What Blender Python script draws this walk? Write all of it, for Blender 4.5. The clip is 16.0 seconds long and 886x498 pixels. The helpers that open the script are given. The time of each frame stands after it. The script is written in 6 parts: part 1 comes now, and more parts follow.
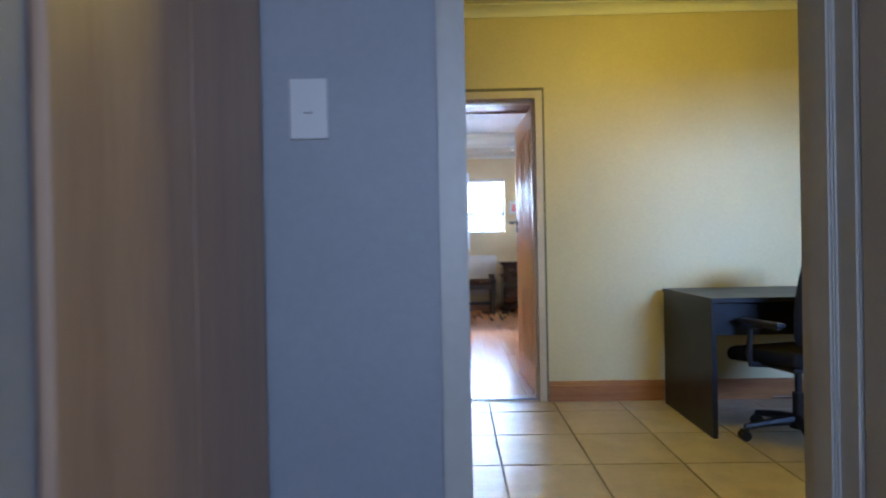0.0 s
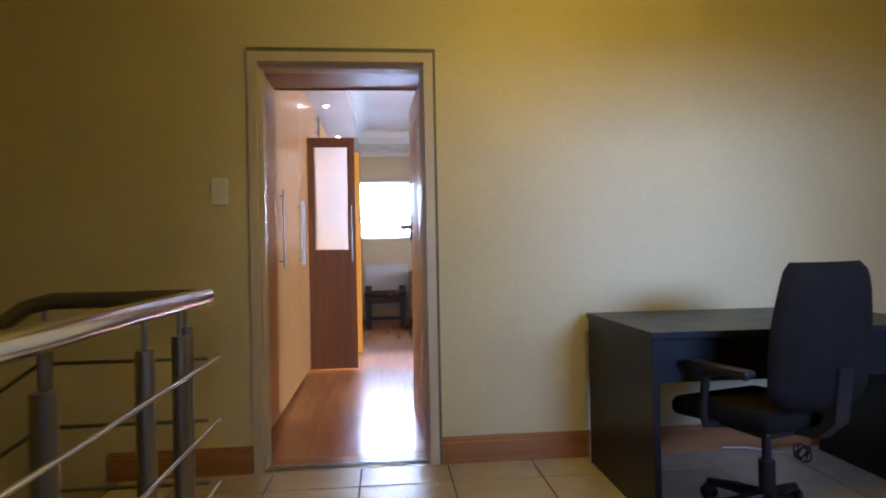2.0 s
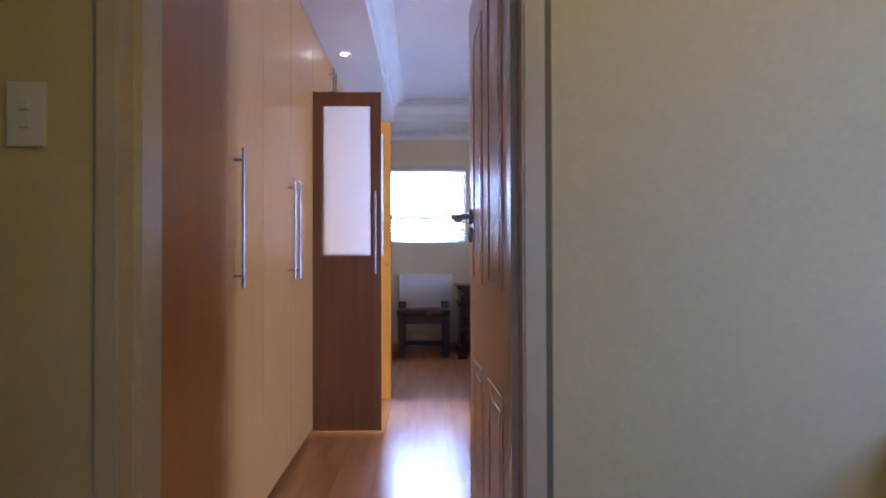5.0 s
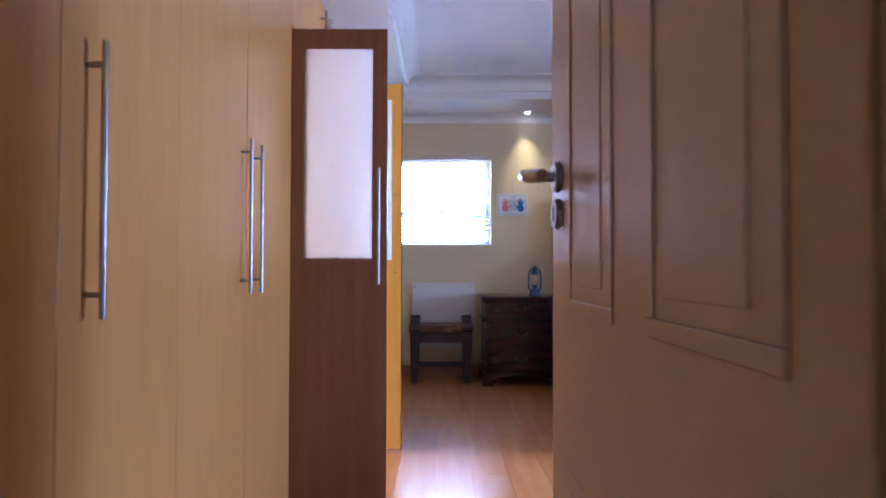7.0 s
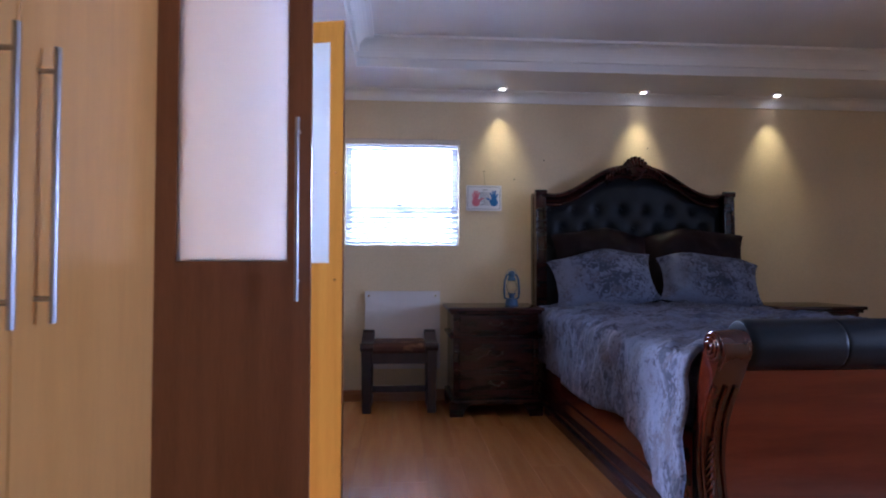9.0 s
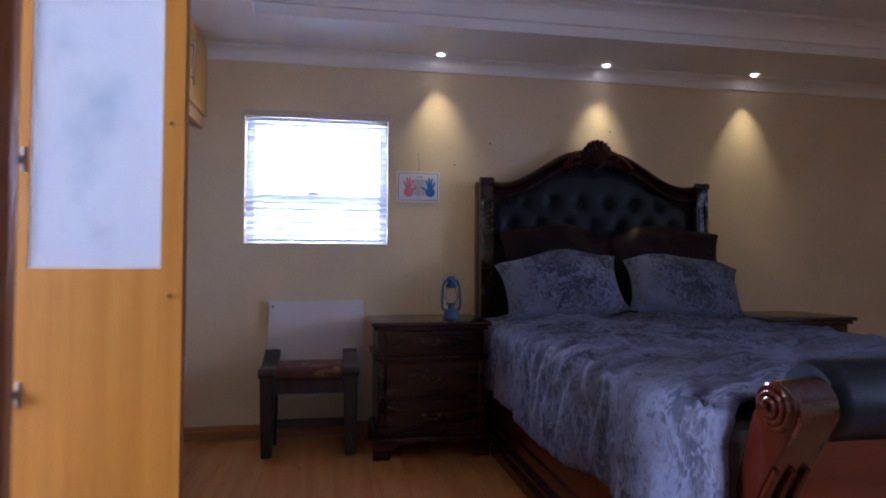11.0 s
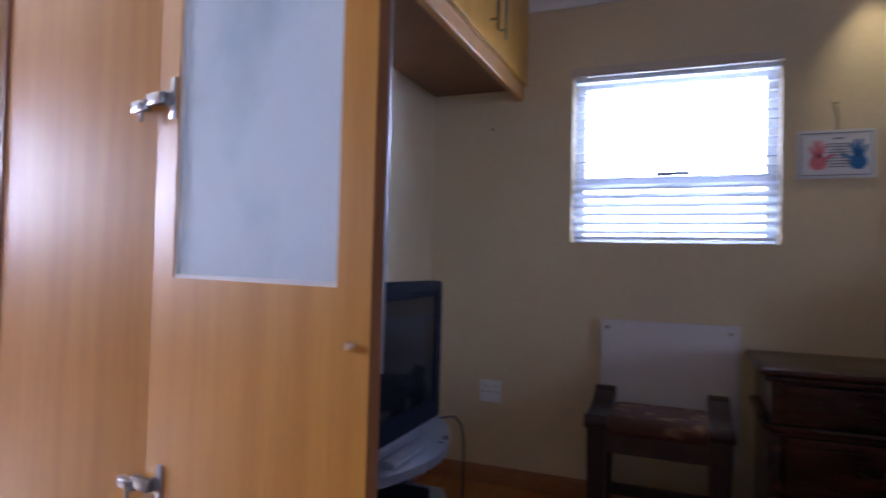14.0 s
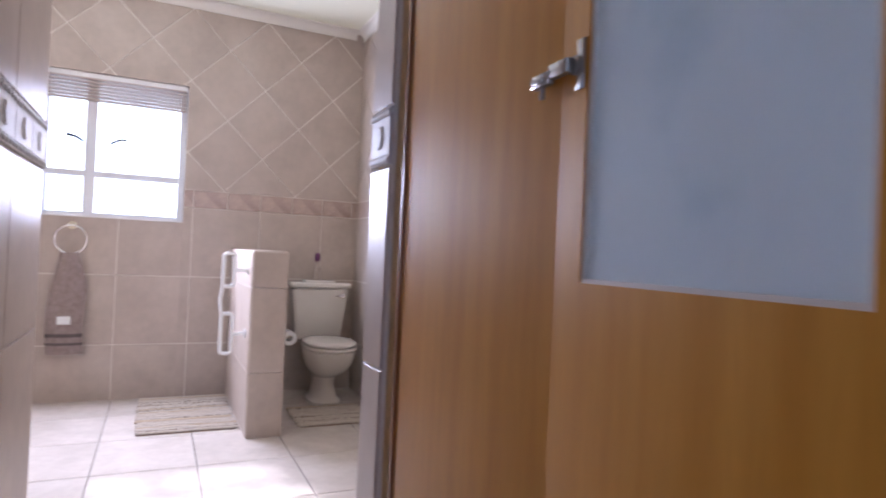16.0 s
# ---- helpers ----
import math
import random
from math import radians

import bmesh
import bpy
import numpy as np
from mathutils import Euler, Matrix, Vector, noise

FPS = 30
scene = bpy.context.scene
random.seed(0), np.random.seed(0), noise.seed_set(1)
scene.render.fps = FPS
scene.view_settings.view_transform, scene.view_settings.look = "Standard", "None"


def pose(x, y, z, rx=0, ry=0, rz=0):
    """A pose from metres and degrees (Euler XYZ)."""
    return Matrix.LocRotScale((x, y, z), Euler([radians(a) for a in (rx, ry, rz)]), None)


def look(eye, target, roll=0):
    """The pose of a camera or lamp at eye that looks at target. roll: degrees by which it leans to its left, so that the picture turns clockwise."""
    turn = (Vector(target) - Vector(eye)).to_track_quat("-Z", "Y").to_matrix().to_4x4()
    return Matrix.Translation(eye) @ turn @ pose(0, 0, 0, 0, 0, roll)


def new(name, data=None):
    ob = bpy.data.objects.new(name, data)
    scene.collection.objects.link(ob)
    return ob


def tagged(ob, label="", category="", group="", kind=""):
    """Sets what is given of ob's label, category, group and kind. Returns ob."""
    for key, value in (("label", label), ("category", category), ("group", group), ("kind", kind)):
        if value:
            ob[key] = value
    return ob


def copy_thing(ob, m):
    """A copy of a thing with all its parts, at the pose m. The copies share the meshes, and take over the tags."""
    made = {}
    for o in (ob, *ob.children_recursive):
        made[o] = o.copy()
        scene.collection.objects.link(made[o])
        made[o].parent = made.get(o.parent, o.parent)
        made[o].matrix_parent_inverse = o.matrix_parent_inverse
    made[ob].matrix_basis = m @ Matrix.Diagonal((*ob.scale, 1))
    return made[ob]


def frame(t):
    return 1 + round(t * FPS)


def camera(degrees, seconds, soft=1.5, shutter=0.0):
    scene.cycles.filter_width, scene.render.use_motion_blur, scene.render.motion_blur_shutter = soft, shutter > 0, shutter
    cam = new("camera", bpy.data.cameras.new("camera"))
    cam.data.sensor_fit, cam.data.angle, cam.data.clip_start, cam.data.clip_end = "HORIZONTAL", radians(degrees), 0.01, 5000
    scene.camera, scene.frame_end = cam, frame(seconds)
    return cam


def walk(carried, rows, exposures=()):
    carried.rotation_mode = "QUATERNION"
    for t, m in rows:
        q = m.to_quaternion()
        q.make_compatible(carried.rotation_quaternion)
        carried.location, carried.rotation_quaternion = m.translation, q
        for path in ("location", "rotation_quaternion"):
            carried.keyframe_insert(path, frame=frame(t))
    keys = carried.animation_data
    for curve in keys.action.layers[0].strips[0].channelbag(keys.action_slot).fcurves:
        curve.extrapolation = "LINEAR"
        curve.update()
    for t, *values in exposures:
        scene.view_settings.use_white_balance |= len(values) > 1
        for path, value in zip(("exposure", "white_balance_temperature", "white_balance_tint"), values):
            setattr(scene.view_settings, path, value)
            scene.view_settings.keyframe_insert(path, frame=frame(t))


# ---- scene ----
cam = camera(72.2, 16.0, soft=1.9, shutter=0.5)
PATH = [
    (0, (0.514, 0.109, 1.057), (0.474, 2.109, 1.047), -1.1),
    (0.5, (0.601, 0.309, 1.064), (0.65, 2.308, 1.057), -1.2),
    (1, (0.647, 0.577, 1.063), (0.775, 2.573, 1.06), -1.1),
    (1.5, (0.74, 0.842, 1.081), (0.919, 2.834, 1.081), -1.2),
    (2, (0.857, 1.121, 1.085), (1.046, 3.112, 1.088), -1.1),
    (2.5, (0.896, 1.409, 1.068), (1.086, 3.4, 1.075), -1.0),
    (3, (0.92, 1.689, 1.077), (1.109, 3.68, 1.091), -0.9),
    (3.5, (0.947, 2.0, 1.092), (1.116, 3.993, 1.107), -0.7),
    (4, (0.933, 2.297, 1.092), (1.049, 4.294, 1.109), -0.5),
    (4.5, (0.892, 2.623, 1.1), (0.974, 4.621, 1.12), -0.3),
    (7, (0.814, 4.055, 1.09), (0.832, 6.054, 1.135), 0.1),
    (7.5, (0.79, 4.326, 1.089), (0.807, 6.325, 1.135), 0.3),
    (8, (0.774, 4.563, 1.094), (0.812, 6.562, 1.141), 0.3),
    (8.5, (0.806, 4.803, 1.098), (0.891, 6.801, 1.148), 0.5),
    (9, (0.836, 5.008, 1.091), (0.983, 7.001, 1.149), 0.1),
    (9.5, (0.836, 5.242, 1.093), (1.081, 7.226, 1.151), 0.2),
    (12, (1.087, 6.321, 1.12), (1.44, 8.289, 1.181), 0.2),
    (12.5, (1.088, 6.546, 1.113), (1.265, 8.537, 1.175), 0.3),
    (13, (1.03, 6.734, 1.122), (0.955, 8.731, 1.185), 0.5),
    (13.5, (0.978, 6.838, 1.129), (0.598, 8.8, 1.186), 1.0),
    (14, (0.951, 6.927, 1.138), (0.205, 8.782, 1.187), 1.5),
    (14.5, (0.919, 6.986, 1.137), (-0.139, 8.682, 1.181), 1.7),
    (15, (0.878, 7.017, 1.133), (-0.412, 8.545, 1.168), 2.0),
    (15.5, (0.827, 7.035, 1.133), (-0.639, 8.395, 1.159), 2.4),
    (16, (0.718, 7.051, 1.133), (-0.887, 8.244, 1.153), 2.6),
]
walk(cam, [(t, look(eye, target, roll)) for t, eye, target, roll in PATH],
     [(0.0, 1.72, 5050, 12), (0.5, 1.68, 5150, 13), (1.0, 1.40, 5200, 14), (2.0, 1.46, 5400, 23), (3.0, 1.28, 5200, 28), (4.5, 0.95, 4750, 29), (7.0, 1.10, 4850, 28), (8.0, 0.92, 4900, 28), (9.0, 0.78, 4980, 29), (9.5, 0.72, 5020, 30),
      (12.0, 0.38, 5180, 36), (12.5, 0.33, 5200, 35), (13.5, 0.05, 5250, 33), (14.2, -0.20, 5250, 30), (15.0, -0.55, 5350, 28), (16.0, -0.92, 5450, 28)])

# ---- light ----
world = bpy.data.worlds.new("sky")
world.use_nodes = True
scene.world = world
_sky = world.node_tree.nodes.new("ShaderNodeTexSky")
_sky.sky_type, _sky.sun_disc = "NISHITA", False
_sky.sun_elevation, _sky.sun_rotation = radians(37), radians(-85)
_bg = world.node_tree.nodes["Background"]
_bg.inputs["Strength"].default_value = 0.12
world.node_tree.links.new(_sky.outputs[0], _bg.inputs["Color"])


def lamp(name, kind, m, energy, color, **more):
    data = bpy.data.lights.new(name, kind)
    data.energy, data.color = energy, color
    for key, value in more.items():
        if key == "size":
            data.shape, data.size, data.size_y = "RECTANGLE", value[0], value[1]
        elif key == "spread":
            data.spread = value
        elif key == "angle":
            data.angle = value
        elif key == "spot":
            data.spot_size, data.spot_blend = radians(value), 1.0
        elif key == "radius":
            data.shadow_soft_size = value
    ob = new(name, data)
    ob.matrix_world = m
    return ob


DAY = (0.66, 0.80, 1.0)
lamp("sun", "SUN", look((-7.69, 7.12, 5.85), (0, 7.6, 0)), 15.0, (1.0, 0.95, 0.87), angle=radians(3))
# sky light in and beyond the window openings
lamp("window_light_bedroom", "AREA", look((0.875, 10.26, 1.69), (0.875, 5, 1.2)), 30, DAY, size=(0.90, 0.80))
lamp("window_light_bedroom_side", "AREA", look((6.40, 5.6, 1.5), (0, 6.1, 0.9)), 44, DAY, size=(1.5, 1.4), spread=radians(108))
lamp("window_light_hall", "AREA", look((2.70, -0.60, 1.62), (2.6, 4.2, 0.95)), 8.6, (0.41, 0.585, 1.0), size=(1.8, 0.5), spread=radians(60))
lamp("window_light_near_room", "AREA", look((0.9, -2.3, 1.5), (0.7, 3, 1.3)), 8.8, (0.72, 0.79, 1.0), size=(1.4, 1.2))
lamp("window_light_bathroom", "AREA", pose(-4.096, 7.716, 1.69, 90, 0, -101.5), 195, (0.93, 0.96, 1.0), size=(0.85, 0.78))
# unseen warm point lamp, added to yellow the upper hall walls
lamp("unseen_hall_lamp", "POINT", pose(1.75, 2.75, 2.48), 9.5, (1.0, 0.70, 0.07), radius=0.09)

# ---- materials ----
def node_mat(name):
    m = bpy.data.materials.new(name)
    m.use_nodes = True
    nt = m.node_tree
    return m, nt, nt.nodes["Principled BSDF"]


def pbr(name, c1, c2, rough=0.5, scale=4.0, stretch=(1, 1, 1), metal=0.0, bump=0.0, bump_scale=None, rough_var=0.08,
        fine=0.0, coat=0.0, random_tone=0.0, detail=5.0, lo=0.35, hi=0.65, spec=0.5):
    """Two-tone surface: broad mottling, finer grain, relief and uneven gloss."""
    m, nt, b = node_mat(name)
    n, l = nt.nodes.new, nt.links.new
    tc = n("ShaderNodeTexCoord")
    mp = n("ShaderNodeMapping")
    mp.inputs["Scale"].default_value = stretch
    l(tc.outputs["Object"], mp.inputs["Vector"])
    if random_tone:
        which, far = n("ShaderNodeObjectInfo"), n("ShaderNodeMath")
        far.operation = "MULTIPLY"
        far.inputs[1].default_value = 60.0
        l(which.outputs["Random"], far.inputs[0])
        l(far.outputs[0], mp.inputs["Location"])
    no = n("ShaderNodeTexNoise")
    no.inputs["Scale"].default_value, no.inputs["Detail"].default_value = scale, detail
    l(mp.outputs[0], no.inputs["Vector"])
    ramp = n("ShaderNodeValToRGB")
    ramp.color_ramp.elements[0].position, ramp.color_ramp.elements[1].position = lo, hi
    ramp.color_ramp.elements[0].color, ramp.color_ramp.elements[1].color = (*c1, 1), (*c2, 1)
    l(no.outputs["Fac"], ramp.inputs["Fac"])
    col = ramp.outputs["Color"]
    grain = n("ShaderNodeTexNoise")
    grain.inputs["Scale"].default_value, grain.inputs["Detail"].default_value = bump_scale or scale * 9, 3.0
    l(mp.outputs[0], grain.inputs["Vector"])
    if fine:
        mr = n("ShaderNodeMapRange")
        mr.inputs["From Min"].default_value, mr.inputs["From Max"].default_value = 0.3, 0.7
        mr.inputs["To Min"].default_value, mr.inputs["To Max"].default_value = 1 - fine, 1 + fine
        l(grain.outputs["Fac"], mr.inputs["Value"])
        hsv = n("ShaderNodeHueSaturation")
        l(mr.outputs[0], hsv.inputs["Value"])
        l(col, hsv.inputs["Color"])
        col = hsv.outputs["Color"]
    if random_tone:
        oi = n("ShaderNodeObjectInfo")
        mr = n("ShaderNodeMapRange")
        mr.inputs["To Min"].default_value, mr.inputs["To Max"].default_value = 1 - random_tone, 1 + random_tone
        l(oi.outputs["Random"], mr.inputs["Value"])
        hsv = n("ShaderNodeHueSaturation")
        l(mr.outputs[0], hsv.inputs["Value"])
        l(col, hsv.inputs["Color"])
        col = hsv.outputs["Color"]
    l(col, b.inputs["Base Color"])
    mr = n("ShaderNodeMapRange")
    mr.inputs["To Min"].default_value, mr.inputs["To Max"].default_value = max(rough - rough_var, 0.02), min(rough + rough_var, 1)
    l(no.outputs["Fac"], mr.inputs["Value"])
    l(mr.outputs[0], b.inputs["Roughness"])
    b.inputs["Metallic"].default_value = metal
    b.inputs["Specular IOR Level"].default_value = spec
    b.inputs["Coat Weight"].default_value = coat
    b.inputs["Coat Roughness"].default_value = 0.12
    if bump:
        bp = n("ShaderNodeBump")
        bp.inputs["Strength"].default_value, bp.inputs["Distance"].default_value = 1.0, bump
        l(grain.outputs["Fac"], bp.inputs["Height"])
        l(bp.outputs[0], b.inputs["Normal"])
    return m


WALL_HALL = pbr("hall_wall_paint", (0.66, 0.555, 0.285), (0.70, 0.595, 0.32), 0.55, 1.3, bump=0.0004, bump_scale=60, fine=0.03)
WALL_ROOM = pbr("bedroom_wall_paint", (0.66, 0.53, 0.32), (0.72, 0.59, 0.37), 0.6, 1.5, bump=0.0005, bump_scale=60, fine=0.03)
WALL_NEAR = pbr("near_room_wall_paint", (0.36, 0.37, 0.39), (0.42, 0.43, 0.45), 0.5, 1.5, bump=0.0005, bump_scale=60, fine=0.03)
CEIL = pbr("ceiling_paint", (0.74, 0.72, 0.68), (0.80, 0.78, 0.74), 0.8, 1.2, bump=0.001, bump_scale=50)
CORNICE = pbr("cornice_plaster", (0.78, 0.76, 0.70), (0.83, 0.81, 0.76), 0.6, 2.0)
BATH_CEIL = pbr("bathroom_ceiling_paint", (0.78, 0.78, 0.62), (0.82, 0.82, 0.67), 0.7, 1.2)
FRAME = pbr("door_frame_paint", (0.60, 0.50, 0.34), (0.66, 0.56, 0.40), 0.35, 3.0, bump=0.0005, fine=0.03)
FRAME_NEAR = pbr("near_frame_paint", (0.58, 0.55, 0.48), (0.64, 0.61, 0.54), 0.35, 3.0, bump=0.0005, fine=0.03)
DOOR = pbr("door_paint", (0.76, 0.63, 0.55), (0.79, 0.66, 0.58), 0.3, 2.0, bump=0.0002, bump_scale=70, fine=0.02, rough_var=0.015)
MAPLE = pbr("maple_laminate", (0.535, 0.262, 0.068), (0.58, 0.292, 0.082), 0.32, 3.2, stretch=(4, 4, 0.4), rough_var=0.03, fine=0.04, bump=0.0, bump_scale=20, detail=3.0)
# dark trim veneer; on door_2 its darkness stands in for the unlit side
DARK_AND_SHADED = pbr("dark_and_shaded_veneer", (0.200, 0.076, 0.026), (0.245, 0.097, 0.034), 0.33, 3.0, stretch=(7, 7, 0.35), fine=0.10, bump=0.0002, bump_scale=40)
ORANGE = pbr("beech_veneer", (0.57, 0.27, 0.028), (0.65, 0.33, 0.043), 0.32, 3.0, stretch=(7, 7, 0.35), fine=0.05, rough_var=0.02, bump=0.0001, bump_scale=40, spec=0.65)
SKIRT = pbr("stained_skirting", (0.30, 0.12, 0.04), (0.40, 0.18, 0.06), 0.35, 3.0, stretch=(0.4, 6, 6), fine=0.12)
PLANK = pbr("laminate_plank", (0.45, 0.18, 0.048), (0.52, 0.225, 0.068), 0.23, 3.0, stretch=(6, 0.5, 6), fine=0.05, bump=0.0001, bump_scale=60, random_tone=0.035)
TILE = pbr("hall_tile", (0.48, 0.39, 0.25), (0.58, 0.48, 0.32), 0.3, 6.0, fine=0.05, rough_var=0.03, bump=0.0003, bump_scale=25, random_tone=0.05)
GROUT = pbr("dark_grout", (0.10, 0.08, 0.05), (0.16, 0.12, 0.08), 0.9, 20.0)
BTILE = pbr("bathroom_tile", (0.44, 0.37, 0.315), (0.51, 0.435, 0.375), 0.40, 4.0, fine=0.04, bump=0.0004, bump_scale=20, random_tone=0.03, spec=0.25)
BFLOOR = pbr("bathroom_floor_tile", (0.58, 0.52, 0.46), (0.66, 0.60, 0.54), 0.2, 4.0, fine=0.04, bump=0.0004, bump_scale=20, random_tone=0.03)
BGROUT = pbr("pale_grout", (0.70, 0.66, 0.60), (0.76, 0.72, 0.66), 0.9, 20.0)
FGROUT = pbr("grey_grout", (0.22, 0.20, 0.18), (0.28, 0.25, 0.22), 0.9, 20.0)
BORDER = pbr("border_tile", (0.35, 0.26, 0.21), (0.50, 0.39, 0.33), 0.3, 9.0, fine=0.1)
RELIEF = pbr("relief_tile", (0.55, 0.54, 0.54), (0.64, 0.63, 0.63), 0.5, 6.0, spec=0.2)
STEEL = pbr("brushed_steel", (0.30, 0.29, 0.28), (0.38, 0.37, 0.36), 0.3, 8.0, stretch=(1, 1, 0.1), metal=1.0)
CHROME = pbr("chrome", (0.75, 0.75, 0.76), (0.82, 0.82, 0.83), 0.12, 8.0, metal=1.0, rough_var=0.04)
NEAR_DOOR = pbr("near_door_paint", (0.52, 0.46, 0.37), (0.58, 0.52, 0.43), 0.4, 2.5, bump=0.0003, bump_scale=70, fine=0.03)
SHADOW_LINE = pbr("shadow_line_strip", (0.16, 0.14, 0.09), (0.22, 0.19, 0.12), 0.7, 6.0)
WHITE = pbr("white_plastic", (0.76, 0.75, 0.72), (0.80, 0.79, 0.77), 0.35, 6.0)
GWHITE = pbr("white_enamel", (0.80, 0.80, 0.79), (0.84, 0.84, 0.83), 0.25, 5.0)
CERAMIC = pbr("ceramic", (0.76, 0.72, 0.66), (0.80, 0.77, 0.71), 0.08, 3.0, rough_var=0.03)
DARKWOOD = pbr("dark_mahogany", (0.018, 0.005, 0.004), (0.040, 0.010, 0.008), 0.20, 4.0, stretch=(1, 5, 5), fine=0.15, coat=0.12, spec=0.4)
POSTWOOD = pbr("carved_mahogany", (0.036, 0.006, 0.003), (0.060, 0.010, 0.004), 0.14, 3.0, stretch=(4, 4, 0.5), fine=0.08, coat=0.25, spec=0.45)
REDWOOD = pbr("red_mahogany", (0.095, 0.013, 0.005), (0.135, 0.020, 0.007), 0.18, 3.0, stretch=(0.5, 4, 4), fine=0.05, coat=0.08, spec=0.4)
BLACKMELA = pbr("black_melamine", (0.009, 0.009, 0.010), (0.015, 0.015, 0.016), 0.38, 6.0, bump=0.0002, bump_scale=150, spec=0.3)
LEATHER = pbr("dark_leather", (0.003, 0.005, 0.008), (0.007, 0.010, 0.014), 0.40, 7.0, bump=0.0008, bump_scale=90, spec=0.2)
FABRIC = pbr("black_fabric", (0.010, 0.008, 0.006), (0.016, 0.013, 0.011), 0.85, 9.0, bump=0.001, bump_scale=220, spec=0.12)
BPLASTIC = pbr("black_plastic", (0.012, 0.012, 0.013), (0.02, 0.02, 0.022), 0.4, 6.0)
BOARD = pbr("white_board", (0.66, 0.62, 0.60), (0.72, 0.68, 0.66), 0.5, 2.0)
BLIND = pbr("blind_slat", (0.72, 0.74, 0.78), (0.78, 0.80, 0.84), 0.4, 3.0)
VALANCE = pbr("valance", (0.56, 0.47, 0.36), (0.62, 0.53, 0.42), 0.5, 3.0)
WINFRAME = pbr("window_frame_paint", (0.70, 0.71, 0.74), (0.76, 0.77, 0.80), 0.35, 3.0)


def glass_mat(name, rough, tint=(1, 1, 1)):
    m, nt, b = node_mat(name)
    b.inputs["Base Color"].default_value = (*tint, 1)
    b.inputs["Roughness"].default_value = rough
    b.inputs["Transmission Weight"].default_value = 1.0
    return m


def frosted(name, stain=(0.94, 0.955, 0.97), clear=(0.99, 0.99, 0.99), lo=0.24, hi=0.42, through_share=0.95):
    """Sand-blasted pane: scatters light through, with cloudy stains."""
    m, nt, b = node_mat(name)
    n, l = nt.nodes.new, nt.links.new
    no = n("ShaderNodeTexNoise")
    no.inputs["Scale"].default_value, no.inputs["Detail"].default_value = 3.0, 4.0
    tc = n("ShaderNodeTexCoord")
    l(tc.outputs["Object"], no.inputs["Vector"])
    ramp = n("ShaderNodeValToRGB")
    ramp.color_ramp.elements[0].position, ramp.color_ramp.elements[1].position = lo, hi
    ramp.color_ramp.elements[0].color, ramp.color_ramp.elements[1].color = (*stain, 1), (*clear, 1)
    l(no.outputs["Fac"], ramp.inputs["Fac"])
    tr = n("ShaderNodeBsdfTranslucent")
    l(ramp.outputs["Color"], tr.inputs["Color"])
    l(ramp.outputs["Color"], b.inputs["Base Color"])
    b.inputs["Roughness"].default_value = 0.45
    mix = n("ShaderNodeMixShader")
    mix.inputs["Fac"].default_value = through_share
    l(b.outputs[0], mix.inputs[1])
    l(tr.outputs[0], mix.inputs[2])
    l(mix.outputs[0], nt.nodes["Material Output"].inputs["Surface"])
    return m


def glow(name, color, strength):
    m, nt, b = node_mat(name)
    b.inputs["Base Color"].default_value = (*color, 1)
    b.inputs["Emission Color"].default_value = (*color, 1)
    b.inputs["Emission Strength"].default_value = strength
    return m


FROST = frosted("frosted_glass")
FROST_BLUE = frosted("bluish_frosted_glass", (0.74, 0.81, 0.82), (0.93, 0.97, 0.96), 0.30, 0.46, 0.80)
GLASS = glass_mat("clear_glass", 0.02)
BULB = glow("downlight_lens", (1.0, 0.9, 0.7), 14.0)

# ---- building helpers ----
ROOT = {}


def box(bm, x0, x1, y0, y1, z0, z1, bevel=0.0, seg=2):
    made = bmesh.ops.create_cube(bm, size=1.0)["verts"]
    for v in made:
        v.co = Vector((x0 + (v.co.x + 0.5) * (x1 - x0), y0 + (v.co.y + 0.5) * (y1 - y0), z0 + (v.co.z + 0.5) * (z1 - z0)))
    if bevel:
        edges = list({e for v in made for e in v.link_edges})
        bmesh.ops.bevel(bm, geom=edges, offset=bevel, segments=seg, profile=0.5, affect="EDGES")
    return made


def boxes(*rows, bevel=0.0):
    bm = bmesh.new()
    for r in rows:
        box(bm, *r, bevel=bevel)
    return bm


def rod(bm, a, b, r, seg=12, r2=None):
    """A round bar from a to b."""
    a, b = Vector(a), Vector(b)
    d = b - a
    m = Matrix.Translation((a + b) / 2) @ d.to_track_quat("Z", "Y").to_matrix().to_4x4()
    bmesh.ops.create_cone(bm, cap_ends=True, segments=seg, radius1=r, radius2=r if r2 is None else r2, depth=d.length, matrix=m)


def tube(bm, pts, r, seg=10, closed=False):
    """A bent bar along a line of points."""
    pts = [Vector(p) for p in pts]
    rings, n = [], len(pts)
    side = None
    for i, p in enumerate(pts):
        a = pts[i - 1] if i or closed else p
        c = pts[(i + 1) % n] if i < n - 1 or closed else p
        t = (c - a).normalized()
        if side is None:
            side = t.orthogonal().normalized()
        side = (side - t * side.dot(t)).normalized()
        up = t.cross(side)
        rad = r[i] if isinstance(r, (list, tuple)) else r
        rings.append([bm.verts.new(p + rad * (math.cos(2 * math.pi * k / seg) * side + math.sin(2 * math.pi * k / seg) * up)) for k in range(seg)])
    for i in range(n if closed else n - 1):
        q, w = rings[i], rings[(i + 1) % n]
        for k in range(seg):
            bm.faces.new((q[k], q[(k + 1) % seg], w[(k + 1) % seg], w[k]))
    if not closed:
        bm.faces.new(rings[0][::-1])
        bm.faces.new(rings[-1])


